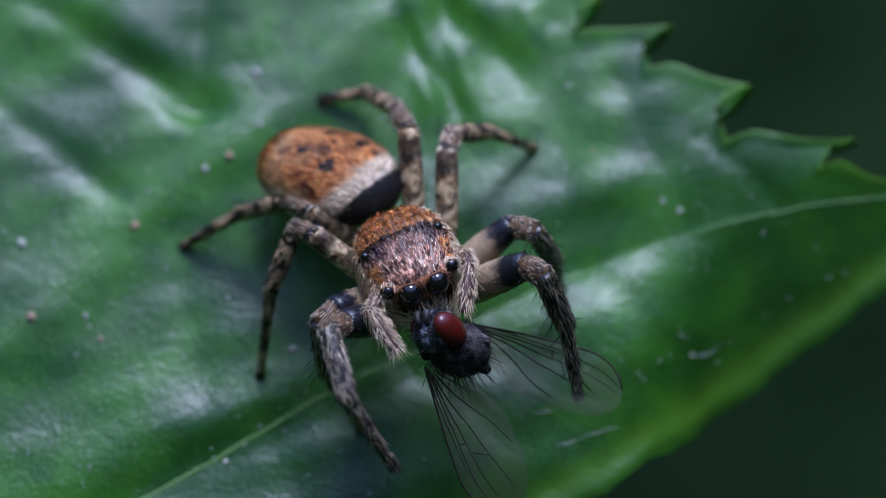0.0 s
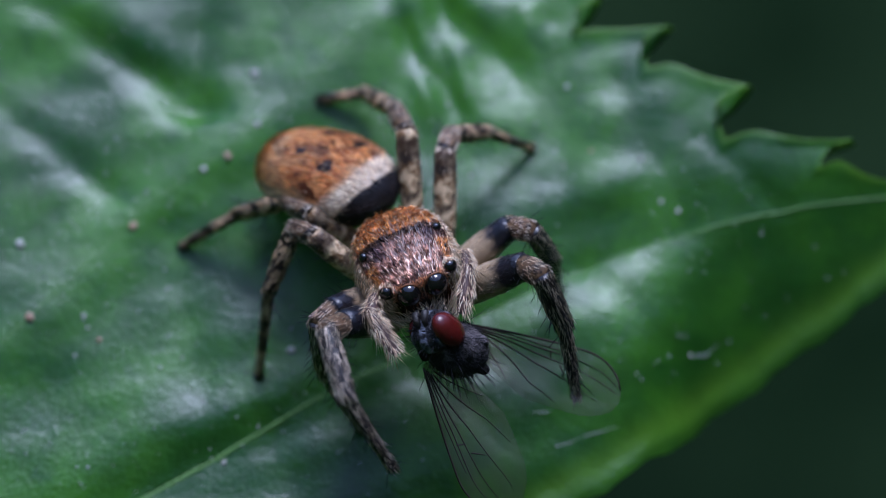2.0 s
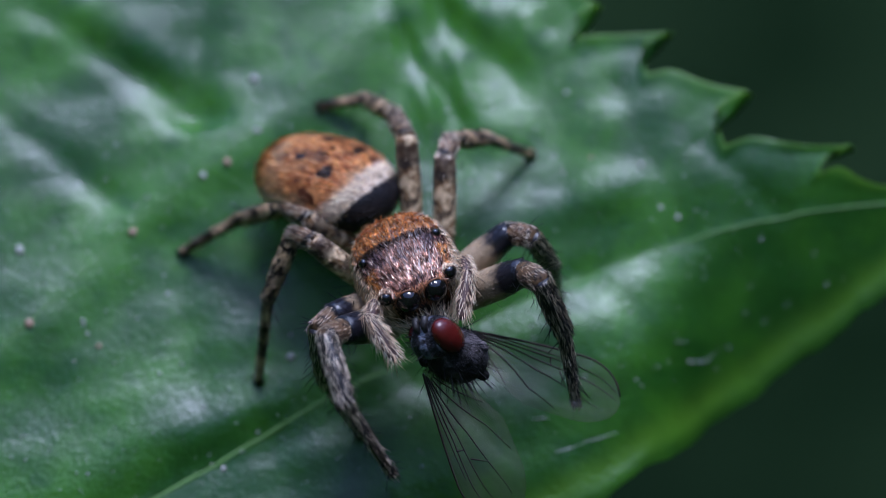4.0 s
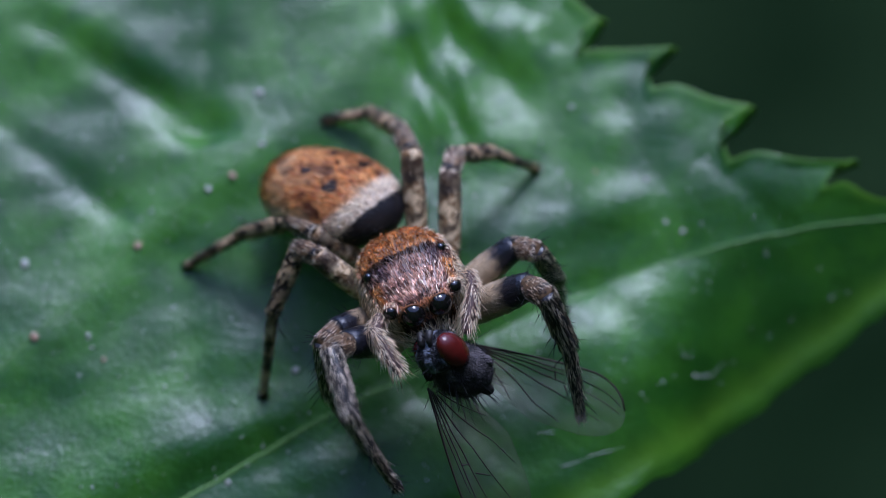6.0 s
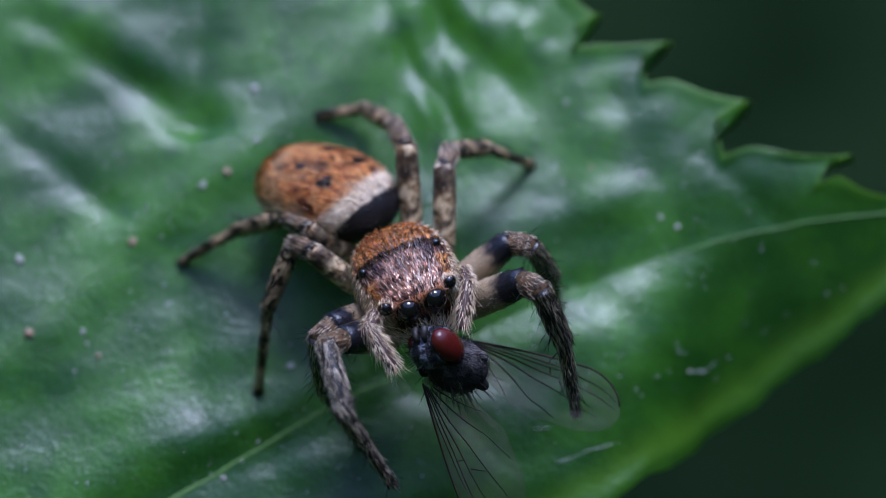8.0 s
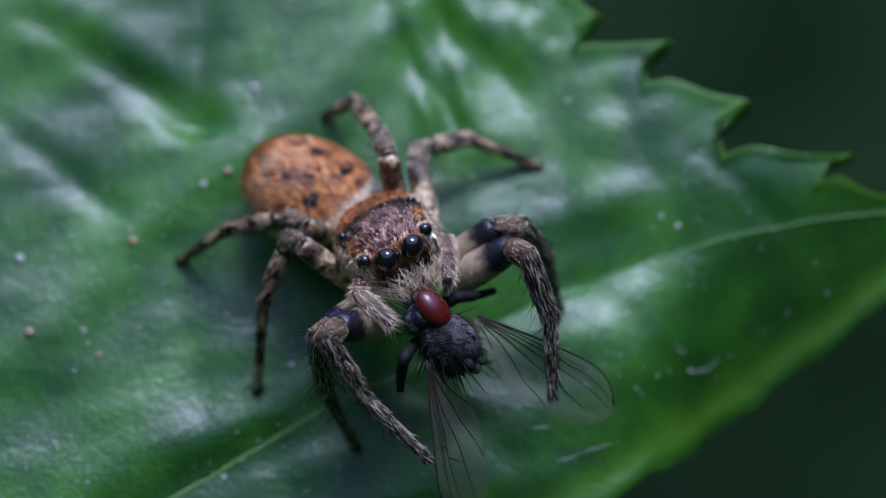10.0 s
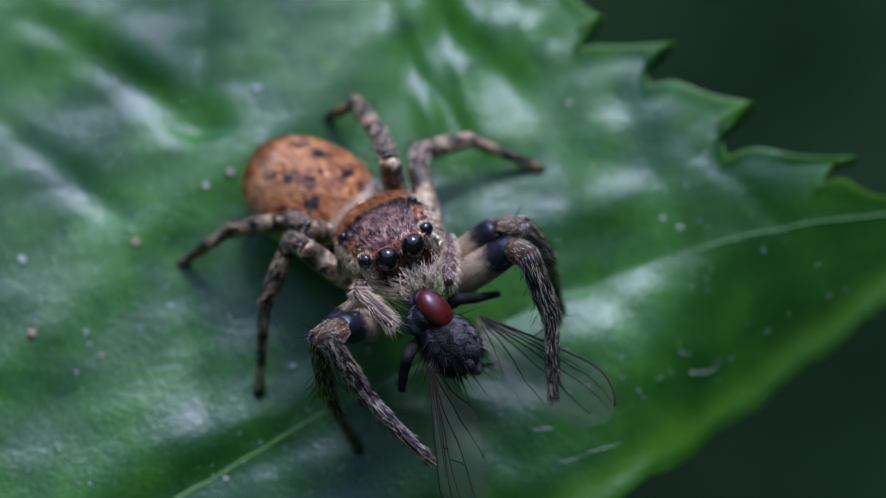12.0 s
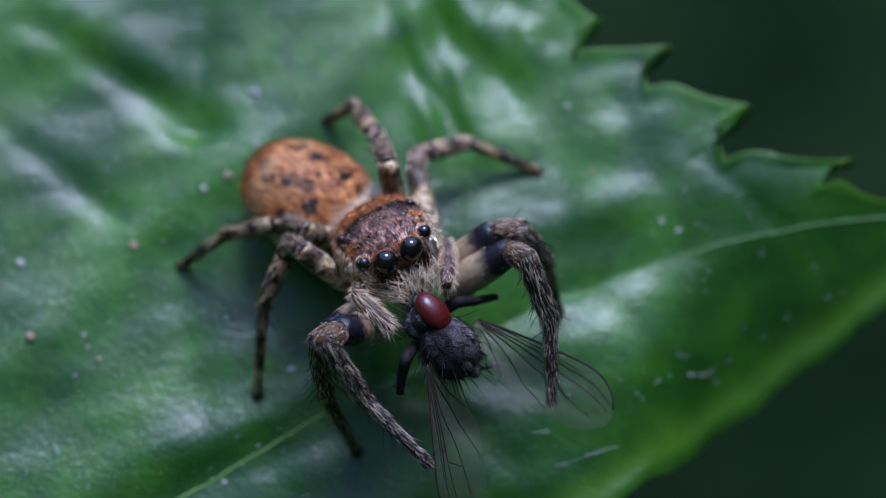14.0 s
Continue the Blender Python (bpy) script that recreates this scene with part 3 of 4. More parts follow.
def build_carapace():
    soup = Soup()
    y = np.interp(np.linspace(0, 1, 44), np.linspace(0, 1, 10), CY)
    a = np.linspace(0, 2 * math.pi, 56, endpoint=False)
    Y, A = np.meshgrid(y, a, indexing="ij")
    pts, _ = carapace_point(Y, A)
    pts = np.concatenate([pts[:1] * 0 + pts[:1].mean(1, keepdims=True), pts, pts[-1:] * 0 + pts[-1:].mean(1, keepdims=True)])
    soup.grid(pts[:, ::-1], 0, True)
    n = 12500
    y, a = rng.uniform(-1.34, 1.05, n), rng.uniform(-0.5, math.pi + 0.5, n)
    p, nr = carapace_point(y, a)
    lie = np.stack([-0.35 * p[:, 0], np.where(y > -0.15, 0.8, 0.7), -0.1 + 0 * y], -1)
    lie[:, 2] -= 0.5 * (p[:, 2] < 0.25)
    surface_hairs(soup, p, nr, lie, 0.22, 0.0115, 0.16, 0.17)
    # a pale fringe round the flanks
    n = 3200
    y, side = rng.uniform(-1.34, 0.7, n), rng.integers(0, 2, n)
    a = rng.uniform(-0.35, 0.62, n) + 3.2 * np.clip(-0.9 - y, 0, 0.4) * rng.random(n)
    a = np.where(side == 1, math.pi - a, a)
    p, nr = carapace_point(y, a)
    lie = np.stack([0.6 * p[:, 0], 0.5 + 0 * y, -0.6 + 0 * y], -1)
    surface_hairs(soup, p, nr, lie, 0.2, 0.010, 0.3, 0.25, 2)
    return part("carapace", soup, [*CARAPACE, BEIGE_HAIR], spider, "rust-brown furry carapace with bronze eye field")


carapace = build_carapace()
RUST_HAIR = fur("brow_hair", lambda k: (0.42, 0.15, 0.05), 0.6, 1.8, 0.1)
EYES = [(0.28, 1.0, 0.25, 0.25), (-0.28, 1.0, 0.25, 0.25), (0.67, 0.82, 0.34, 0.15), (-0.67, 0.82, 0.34, 0.15), (0.76, 0.38, 0.47, 0.04), (-0.76, 0.38, 0.47, 0.04), (0.77, -0.08, 0.58, 0.095), (-0.77, -0.08, 0.58, 0.095)]
for ex, ey, ez, er in EYES:
    part("eye", ball(ex, ey, ez, er, er, er, 20, 28), EYE_BLACK, carapace, "glossy black eye")
    if er > 0.1:
        out = unit(np.array([ex * 0.5, 1.0 if ey > 0.5 else 0.0, 0.1 if ey > 0.5 else 0.35]))
        if ey < 0.5:
            out = unit(np.array([ex, 0.0, 0.5]))
        e1 = unit(np.cross(out, [0, 0, 1.0]))
        e2 = np.cross(out, e1)
        ang = np.linspace(0, 2 * math.pi, 33)
        ring = np.array([ex, ey, ez]) + out * er * 0.12 + er * 1.02 * (np.cos(ang)[:, None] * e1 + np.sin(ang)[:, None] * e2)
        rim = tube(ring, np.full(33, er * 0.08), 6)
        k = 60
        ga = rng.uniform(0, 2 * math.pi, k)
        root = np.array([ex, ey, ez]) + er * 1.1 * (np.cos(ga)[:, None] * e1 + np.sin(ga)[:, None] * e2) + out * er * 0.1
        d = unit(root - np.array([ex, ey, ez]) + out * er * 0.3 + rng.normal(0, er * 0.2, (k, 3)))
        rim.hairs(root, d, d * 0 + [0, 0, -0.02], rng.uniform(0.05, 0.1, k), 0.0055, 1)
        part("eye_rim", rim, [EYE_RIM, PALE[1] if er < 0.2 else RUST_HAIR], carapace, "haired brown ring round the eye")


def build_face_hair():
    """The fringe of long white hairs under the eyes."""
    soup = Soup()
    ball(0, 0.78, -0.05, 0.66, 0.24, 0.26, 12, 20, 0, soup)
    long = (0.0, 0.25, 0.5, 0.75)
    n = 230
    x, z = rng.uniform(-0.92, 0.92, n), rng.uniform(-0.45, 0.03, n)
    p = np.stack([x, 1.0 - 0.3 * x * x, z], -1)
    d = unit(np.stack([-0.35 * x + rng.normal(0, 0.25, n), 0.75 + rng.normal(0, 0.15, n), -0.3 + rng.normal(0, 0.2, n)], -1))
    ln = rng.uniform(0.3, 0.85, n)
    bow = np.stack([-0.95 * x + rng.normal(0, 0.1, n), -0.35 + 0 * x, -0.35 + 0 * x], -1) * ln[:, None]
    soup.hairs(p, d, bow, ln, 0.0075, 1, long)
    # white tufts over the outer eyes of the front row
    n = 90
    s = np.where(rng.random(n) < 0.5, -1, 1)
    p = np.stack([s * rng.uniform(0.52, 0.74, n), rng.uniform(0.66, 0.8, n), rng.uniform(0.44, 0.5, n)], -1)
    d = unit(np.stack([0.1 * s + rng.normal(0, 0.2, n), 0.8 + rng.normal(0, 0.2, n), 0.12 + rng.normal(0, 0.12, n)], -1))
    soup.hairs(p, d, d * 0 + [0, 0.0, -0.03], rng.uniform(0.08, 0.15, n), 0.008, 1, long)
    # rusty brows over the middle eyes
    n = 220
    x = rng.uniform(-0.55, 0.55, n)
    p = np.stack([x, 0.96 - 0.2 * x * x - rng.uniform(0, 0.14, n), 0.46 - 0.1 * x * x + rng.uniform(-0.02, 0.03, n)], -1)
    d = unit(np.stack([rng.normal(0, 0.25, n), 0.9 + 0 * x, 0.1 + rng.normal(0, 0.15, n)], -1))
    soup.hairs(p, d, d * 0 + [0, 0.0, -0.05], rng.uniform(0.1, 0.2, n), 0.009, 2, long)
    return part("face_fringe", soup, [CHELICERA, PALE[1], RUST_HAIR], carapace, "long white hairs under the eyes")


build_face_hair()
for s in (1, -1):
    ch = ball(0.24 * s, 0.86, -0.55, 0.2, 0.2, 0.36, 16, 20)
    part("chelicera", ch, CHELICERA, carapace, "dark brown jaw")
belly = ball(0, -0.05, -0.42, 0.62, 0.85, 0.3, 14, 24)
nb = 900
bt, bp = rng.uniform(0, 2 * math.pi, nb), rng.uniform(1.2, 2.2, nb)
bn = np.stack([np.sin(bp) * np.cos(bt), np.sin(bp) * np.sin(bt), np.cos(bp)], -1)
surface_hairs(belly, bn * [0.62, 0.85, 0.3] + [0, -0.05, -0.42], bn, bn + [0, 0, -0.5], 0.16, 0.007, 0.5)
part("sternum", belly, UNDERSIDE, carapace, "grey-brown haired underside")

AR = np.array([1.2, 1.56, 0.82])


def build_abdomen():
    soup = Soup()
    th, ph = np.linspace(0.001, math.pi - 0.001, 40), np.linspace(0, 2 * math.pi, 56, endpoint=False)
    T, H = np.meshgrid(th, ph, indexing="ij")

    def egg(T, H):
        yy = np.cos(T)
        w = np.sin(T) ** 0.9 * (1 - 0.10 * yy ** 3)
        return np.stack([AR[0] * w * np.cos(H), AR[1] * yy, AR[2] * w * np.sin(H) + 0.03 * np.sin(3 * T) * np.sin(H)], -1)
    pts = egg(T, H)
    soup.grid(pts, 0, True)
    n = 22000
    T, H = np.arccos(rng.uniform(-1, 1, n)), rng.uniform(-0.5, math.pi + 0.5, n)
    p = egg(T, H)
    keep = (p[:, 1] - 0.75 * p[:, 2] < 0.93) | (rng.random(n) < 0.2)
    p, T, H, n = p[keep], T[keep], H[keep], int(keep.sum())
    nr = unit(p / AR ** 2)
    lie = np.stack([0.25 * p[:, 0], np.full(n, -1.0), -0.2 + 0 * T], -1)
    surface_hairs(soup, p, nr, lie, 0.24, 0.0065, 0.12, 0.12)
    # longer pale hairs over the front edge
    edge = p[:, 1] - 0.75 * p[:, 2]
    pick = (edge > 0.5) & (edge < 0.84) & (rng.random(n) < 0.11)
    surface_hairs(soup, p[pick], nr[pick], lie[pick] * [1, -0.6, 1] + [0, 0, -0.5], 0.26, 0.009, 0.2, 0.2, 2)
    body = part("abdomen", soup, [*ABDOMEN, TAN_HAIR], spider, "orange furry abdomen with dark spots, pale edge and black front")
    for s in (-1, 1):
        sp = tube([(0.09 * s, -1.48, -0.1), (0.1 * s, -1.62, -0.08), (0.12 * s, -1.76, -0.05)], [0.11, 0.09, 0.04], 10)
        part("spinneret", sp, BLUE_BLACK, body, "short dark spinneret")
    return body


abdomen = build_abdomen()


def segment(length, r0, r1, hair_count, hair_len, swell=0.1, slot_hair=1, rise=0.15):
    """A leg joint along +z from 0 to its length, furry, with rounded ends."""
    soup = Soup()
    z = np.concatenate([[-0.35 * r0, -0.2 * r0], np.linspace(0, length, 12), [length + 0.2 * r1, length + 0.35 * r1]])
    r = r0 + (r1 - r0) * np.clip(z / length, 0, 1) + swell * max(r0, r1) * np.sin(np.clip(z / length, 0, 1) * math.pi)
    r[[0, 1, -2, -1]] *= [0.45, 0.8, 0.8, 0.45]
    tube(np.stack([0 * z, 0 * z, z], -1), r, 16, 0, soup)
    n = hair_count
    zz, a = rng.uniform(-0.12, length, n), rng.uniform(0, 2 * math.pi, n)
    rr = r0 + (r1 - r0) * zz / length + swell * max(r0, r1) * np.sin(np.maximum(zz, 0) / length * math.pi)
    nr = np.stack([np.cos(a), np.sin(a), 0 * a], -1)
    p = nr * rr[:, None] + np.stack([0 * zz, 0 * zz, zz], -1)
    d = unit(nr * rise + [0, 0, 1.0] + rng.normal(0, 0.13, (n, 3)))
    ln = hair_len * rng.uniform(0.5, 1.4, n)
    soup.hairs(p - nr * 0.008, d, -nr * (0.15 * ln)[:, None], ln, 0.0058 * rng.uniform(0.7, 1.4, n), slot_hair)
    # a few long upright bristles
    m = max(4, n // 60)
    zz, a = rng.uniform(0.1, length, m), rng.uniform(0, 2 * math.pi, m)
    nr = np.stack([np.cos(a), np.sin(a), 0 * a], -1)
    p = nr * (r0 + (r1 - r0) * zz / length)[:, None] + np.stack([0 * zz, 0 * zz, zz], -1)
    soup.hairs(p, unit(nr + [0, 0, 0.7]), [[0, 0, 0.06]] * m, rng.uniform(0.25, 0.45, m), 0.008, 2)
    return soup


# joints of each leg, millimetres: hip, knee, end of the knee joint, ankle, foot; crouched, then risen
LEGS = {
    "R4": ([(-0.569, -0.67, 0.876), (-0.701, 0.393, 2.45), (-0.962, 1.402, 2.147), (-1.577, 2.592, 1.474), (-2.490, 2.755, 1.122)],
           [(-0.769, -0.236, 0.621), (-1.088, 0.033, 2.476), (-1.281, 1.061, 2.185), (-1.807, 2.424, 1.843), (-2.326, 2.728, 1.145)]),
    "R3": ([(0.068, -0.986, 0.814), (0.068, 0.067, 2.185), (0.181, 0.534, 2.247), (0.929, 1.178, 1.696), (1.837, 1.890, 0.558)],
           [(-0.157, -0.655, 0.812), (-0.529, 0.945, 1.349), (-0.483, 1.426, 1.396), (0.534, 1.905, 1.273), (1.809, 1.897, 0.568)]),
    "R2": ([(0.352, -1.821, 0.801), (1.359, -1.446, 1.621), (1.802, -1.773, 1.789), (2.22, -1.457, 0.673), (2.375, -0.792, -0.904)],
           [(0.071, -1.348, 0.804), (1.024, -1.176, 1.749), (1.584, -1.242, 1.861), (2.091, -0.991, 0.766), (2.375, -0.791, -0.904)]),
    "R1": ([(0.502, -2.491, 0.894), (1.614, -2.853, 1.925), (1.947, -3.606, 2.389), (2.389, -3.773, 1.211), (2.657, -4.221, -0.313)],
           [(0.15, -1.783, 0.758), (1.358, -1.723, 1.742), (1.677, -2.464, 2.234), (2.121, -3.107, 1.233), (2.164, -4.044, -0.078)]),
    "L4": ([(-1.756, -1.039, 0.813), (-2.614, -1.088, 1.613), (-3.084, -0.564, 1.463), (-4.117, -0.055, 0.591), (-5.290, 0.072, -0.450)],
           [(-2.034, -0.496, 0.768), (-2.664, -1.028, 1.603), (-3.057, -0.487, 1.338), (-4.335, -0.195, 0.729), (-5.311, 0.085, -0.446)]),
    "L3": ([(-1.531, -2.074, 0.827), (-2.525, -1.85, 1.736), (-2.945, -1.476, 1.575), (-3.458, -2.055, 0.392), (-3.708, -2.384, -1.679)],
           [(-1.778, -1.797, 0.773), (-2.735, -1.726, 1.744), (-3.031, -1.273, 1.522), (-3.576, -1.86, 0.356), (-3.742, -2.385, -1.671)]),
    "L2": ([(-1.328, -2.668, 0.79), (-2.15, -3.42, 1.277), (-2.42, -3.9, 1.352), (-2.3, -3.9, -0.033), (-1.641, -3.327, -2.296)],
           [(-1.51, -2.485, 0.82), (-2.2, -3.44, 1.243), (-2.45, -3.9, 1.379), (-2.3, -3.95, -0.006), (-1.732, -3.381, -2.322)]),
    "L1": ([(-0.999, -3.188, 0.824), (-1.911, -4.124, 1.607), (-2.22, -4.762, 2.034), (-1.831, -5.968, 1.473), (-0.97, -6.445, 0.054)],
           [(-1.222, -2.859, 0.812), (-2.003, -3.855, 1.66), (-2.247, -4.555, 2.027), (-1.522, -4.935, 0.91), (-0.299, -5.847, 0.098)]),
}
PALPS = {
    "left": ([(-1.29, -3.49, 1.70), (-1.39, -3.97, 1.71), (-0.84, -4.67, 1.26)], [(-1.62, -2.49, 1.56), (-1.65, -2.95, 1.71), (-0.93, -3.58, 1.39)]),
    "right": ([(0.43, -2.43, 1.81), (0.51, -2.86, 1.85), (0.38, -3.75, 1.41)], [(0.07, -1.36, 1.62), (0.12, -1.80, 1.66), (0.09, -2.79, 1.78)]),
}
jointed = []  # (joints crouched, joints risen, lengths, objects)


def build_leg(key):
    a, b = (np.array(j) for j in LEGS[key])
    lengths = np.linalg.norm(np.diff(a, axis=0), axis=1)
    front = key[1] in "12"
    k = 1.0 if key[1] == "1" else 0.9 if key[1] == "2" else 1.0
    r = [0.34, 0.28, 0.225, 0.22, 0.205, 0.17, 0.14, 0.085] if front else [0.2, 0.22, 0.19, 0.18, 0.17, 0.145, 0.12, 0.08]
    r = [q * k for q in r]
    femur, low = LEG["front_femur" if front else "rear_femur"], LEG["front" if front else "rear"]
    spec = [("leg", femur, 420, 0.13), ("patella", LEG["patella"], 760, 0.15), ("tibia", low, 1700 if front else 1000, 0.22 if front else 0.16), ("tarsus", low, 1350 if front else 800, 0.22 if front else 0.15)]
    obs = []
    for i, (name, mats, count, hl) in enumerate(spec):
        soup = segment(lengths[i], r[2 * i], r[2 * i + 1], count, hl, 0.12 if i != 3 else 0.02)
        if i == 3:
            n = 160
            v = unit(rng.normal(0, 1, (n, 3)) + [0, 0, 0.6])
            soup.hairs(v * r[7] * 0.8 + [0, 0, lengths[3]], v, v * 0, rng.uniform(0.05, 0.1, n), 0.009, 2)
        ob = part(name, soup, [*mats, FLY_FUR], spider if i == 0 else obs[0], "" if i else ("pale leg with dark knee" if front else "grey-brown mottled leg"))
        obs.append(ob)
    jointed.append((a, b, lengths, obs))


def build_palp(key):
    a, b = (np.array(j) for j in PALPS[key])
    lengths = np.linalg.norm(np.diff(a, axis=0), axis=1)
    one = part("palp", segment(lengths[0], 0.12, 0.13, 220, 0.24, rise=0.7), [*PALE, FLY_FUR], spider, "palp thickly set with white hairs")
    two = part("palp_tip", segment(lengths[1] * 0.9, 0.13, 0.1, 330, 0.30, 0.25, rise=0.6), [*PALE, PALE[1]], one)
    jointed.append((a, b, lengths, [one, two]))


for key in LEGS:
    build_leg(key)
for key in PALPS:
    build_palp(key)


def bone(a, b):
    """The pose of a joint from a to b, its x axis as far up as it can be."""
    z = (Vector(b) - Vector(a)).normalized()
    up = Vector((0, -0.35, 1)).normalized()
    x = (up - z * up.dot(z)).normalized()
    y = z.cross(x)
    m = Matrix((x, y, z)).transposed().to_4x4()
    m.translation = Vector(a) * MM
    return m


def limb_poses(a, b, lengths, k, lift=0.0):
    j = a + (b - a) * k
    j[-1, 2] += lift * math.sin(math.pi * k)
    for _ in range(12):
        for i in range(len(lengths)):
            j[i + 1] = j[i] + unit(j[i + 1] - j[i]) * lengths[i]
    return [bone(j[i], j[i + 1]) for i in range(len(lengths))]


# ---- the fly ----
fly = tagged(new("fly"), "dead dark grey fly with red eyes, held by the spider", "fly")


def axes_pose(px, py, pz, fwd, top):
    """A pose at a place in millimetres with +y along fwd and +z towards top, both given along the view's right, up and nearer axes."""
    view = Matrix(((1, 0, 0), (0, 0.70711, -0.70711), (0, 0.70711, 0.70711)))
    y = (view @ Vector(fwd)).normalized()
    z = view @ Vector(top)
    z = (z - y * z.dot(y)).normalized()
    m = Matrix((y.cross(z), y, z)).transposed().to_4x4()
    m.translation = Vector((px, py, pz)) * MM
    return m


FLY_A = axes_pose(0.3, -3.98, 0.70, (-0.6, 0.5, 0.6), (-0.155, -0.75, 0.47))
FLY_B = axes_pose(0.15, -3.56, 0.84, (-0.6, 0.75, -0.05), (-0.58, -0.42, 0.645))


def build_fly():
    s = ball(0, 0.06, 0, 0.62, 0.68, 0.53, 28, 36)
    v = s.v[0]
    v[:, 2] -= 0.05 * np.exp(-((v[:, 1] + 0.05) / 0.09) ** 2) * (v[:, 2] > 0)
    v[:, 0] *= 1 - 0.06 * np.sin(3 * v[:, 1])
    n = 1300
    v = unit(rng.normal(0, 1, (n, 3)) + [0.3, 0, 0.1])
    s.hairs(v * [0.62, 0.68, 0.53] + [0, 0.06, 0], unit(v + [0, -0.9, 0.1]), v * 0, rng.uniform(0.06, 0.13, n), 0.0045, 1)
    m = 52
    v = unit(rng.normal(0, 1, (m, 3)) + [0, -0.4, 0.9])
    s.hairs(v * [0.62, 0.68, 0.53] + [0, 0.06, 0], unit(v + [0, -0.8, 0.1]), v * 0.06, rng.uniform(0.3, 0.65, m), 0.011, 1)
    for bx, by, bz in ((0.56, -0.05, -0.12), (0.05, -0.62, -0.1), (0.3, -0.5, 0.2)):
        ball(bx, by, bz, 0.13, 0.16, 0.11, 10, 14, 0, s)
    part("thorax", s, [FLY_BACK, FLY_FUR], fly, "dark grey thorax with black bristles")
    s = ball(0, -0.15, -0.3, 0.3, 0.36, 0.3, 18, 24)
    n = 260
    v = unit(rng.normal(0, 1, (n, 3)))
    s.hairs(v * [0.3, 0.36, 0.3] + [0, -0.15, -0.3], unit(v + [0, -1.2, 0]), v * 0, rng.uniform(0.1, 0.25, n), 0.009, 1)
    part("abdomen", s, [BLUE_BLACK, FLY_FUR], fly, "dark bristly abdomen")
    head = ball(0, 0.76, 0.0, 0.5, 0.34, 0.46, 22, 30)
    n = 90
    v = unit(rng.normal(0, 1, (n, 3)) + [0, 0.4, 0.4])
    head.hairs(v * [0.5, 0.34, 0.46] + [0, 0.76, 0], unit(v + [0, 0.2, 0.2]), v * 0, rng.uniform(0.12, 0.3, n), 0.009, 1)
    head = part("head", head, [FLY_FACE, FLY_FUR], fly, "silvery dark grey face")
    for sx in (-1, 1):
        shape = (0.39, 0.76, 0.06, 0.23, 0.45, 0.31) if sx > 0 else (-0.34, 0.70, -0.08, 0.2, 0.36, 0.28)
        part("eye", ball(*shape, 24, 32), FLY_EYE, head, "deep red compound eye")
        part("antenna", tube([(0.08 * sx, 1.06, 0.08), (0.1 * sx, 1.18, 0.0), (0.12 * sx, 1.22, -0.16), (0.12 * sx, 1.21, -0.24)], [0.05, 0.07, 0.08, 0.03], 8), BLUE_BLACK, head)
        for ly, kx, ky in ((0.35, 0.55, 0.5), (0.0, 0.75, 0.0), (-0.3, 0.6, -0.5)) if sx < 0 else ():
            pts = np.array([(0.25 * sx, ly, -0.42), (sx * (0.35 + 0.3 * kx), ly + 0.4 * ky, -0.55), (sx * (0.35 + 0.2 * kx), ly + 0.8 * ky, -0.85), (sx * (0.2 + 0.1 * kx), ly + 1.0 * ky, -1.0)])
            kk = np.linspace(0, 3, 16)
            path = np.stack([np.interp(kk, range(4), pts[:, c]) for c in range(3)], -1)
            lg = tube(path, np.interp(kk, [0, 1, 2, 3], [0.08, 0.07, 0.045, 0.025]), 8)
            q = 60
            at = rng.uniform(0.1, 2.9, q)
            root = np.stack([np.interp(at, range(4), pts[:, c]) for c in range(3)], -1)
            v = unit(rng.normal(0, 1, (q, 3)))
            lg.hairs(root + v * 0.05, unit(v + [0, 0, -0.6]), v * 0, rng.uniform(0.08, 0.16, q), 0.007, 1)
            part("leg", lg, [BLUE_BLACK, FLY_FUR], fly, "thin black bristly leg")

    # two bent legs that stick out past the spider's jaws
    dangling = []
    for pts in ([(-0.34, 0.49, 0.34), (-0.2, 0.37, 0.89), (-0.51, 0.18, 0.95), (-0.79, -0.07, 1.04)],
                [(-0.29, 0.71, -0.59), (0.08, 0.67, -0.85), (0.09, 0.48, -1.22), (-0.08, 0.29, -1.91)]):
        pts, kk = np.array(pts), np.linspace(0, 3, 20)
        path = np.stack([np.interp(kk, range(4), pts[:, c]) for c in range(3)], -1)
        lg = tube(path, np.interp(kk, [0, 1, 1.1, 2, 3], [0.11, 0.13, 0.12, 0.1, 0.075]), 10)
        v = unit(rng.normal(0, 1, (120, 3)))
        root = path[rng.integers(1, 19, 120)]
        lg.hairs(root + v * 0.09, unit(v + [0, 0.3, -0.3]), v * 0, rng.uniform(0.06, 0.14, 120), 0.007, 1)
        dangling.append((part("leg", lg, [FLY_LEG, FLY_FUR], fly, "thick black bristly leg"), pts[0]))
    return dangling


DANGLING = build_fly()
WING_LONG = 3.3


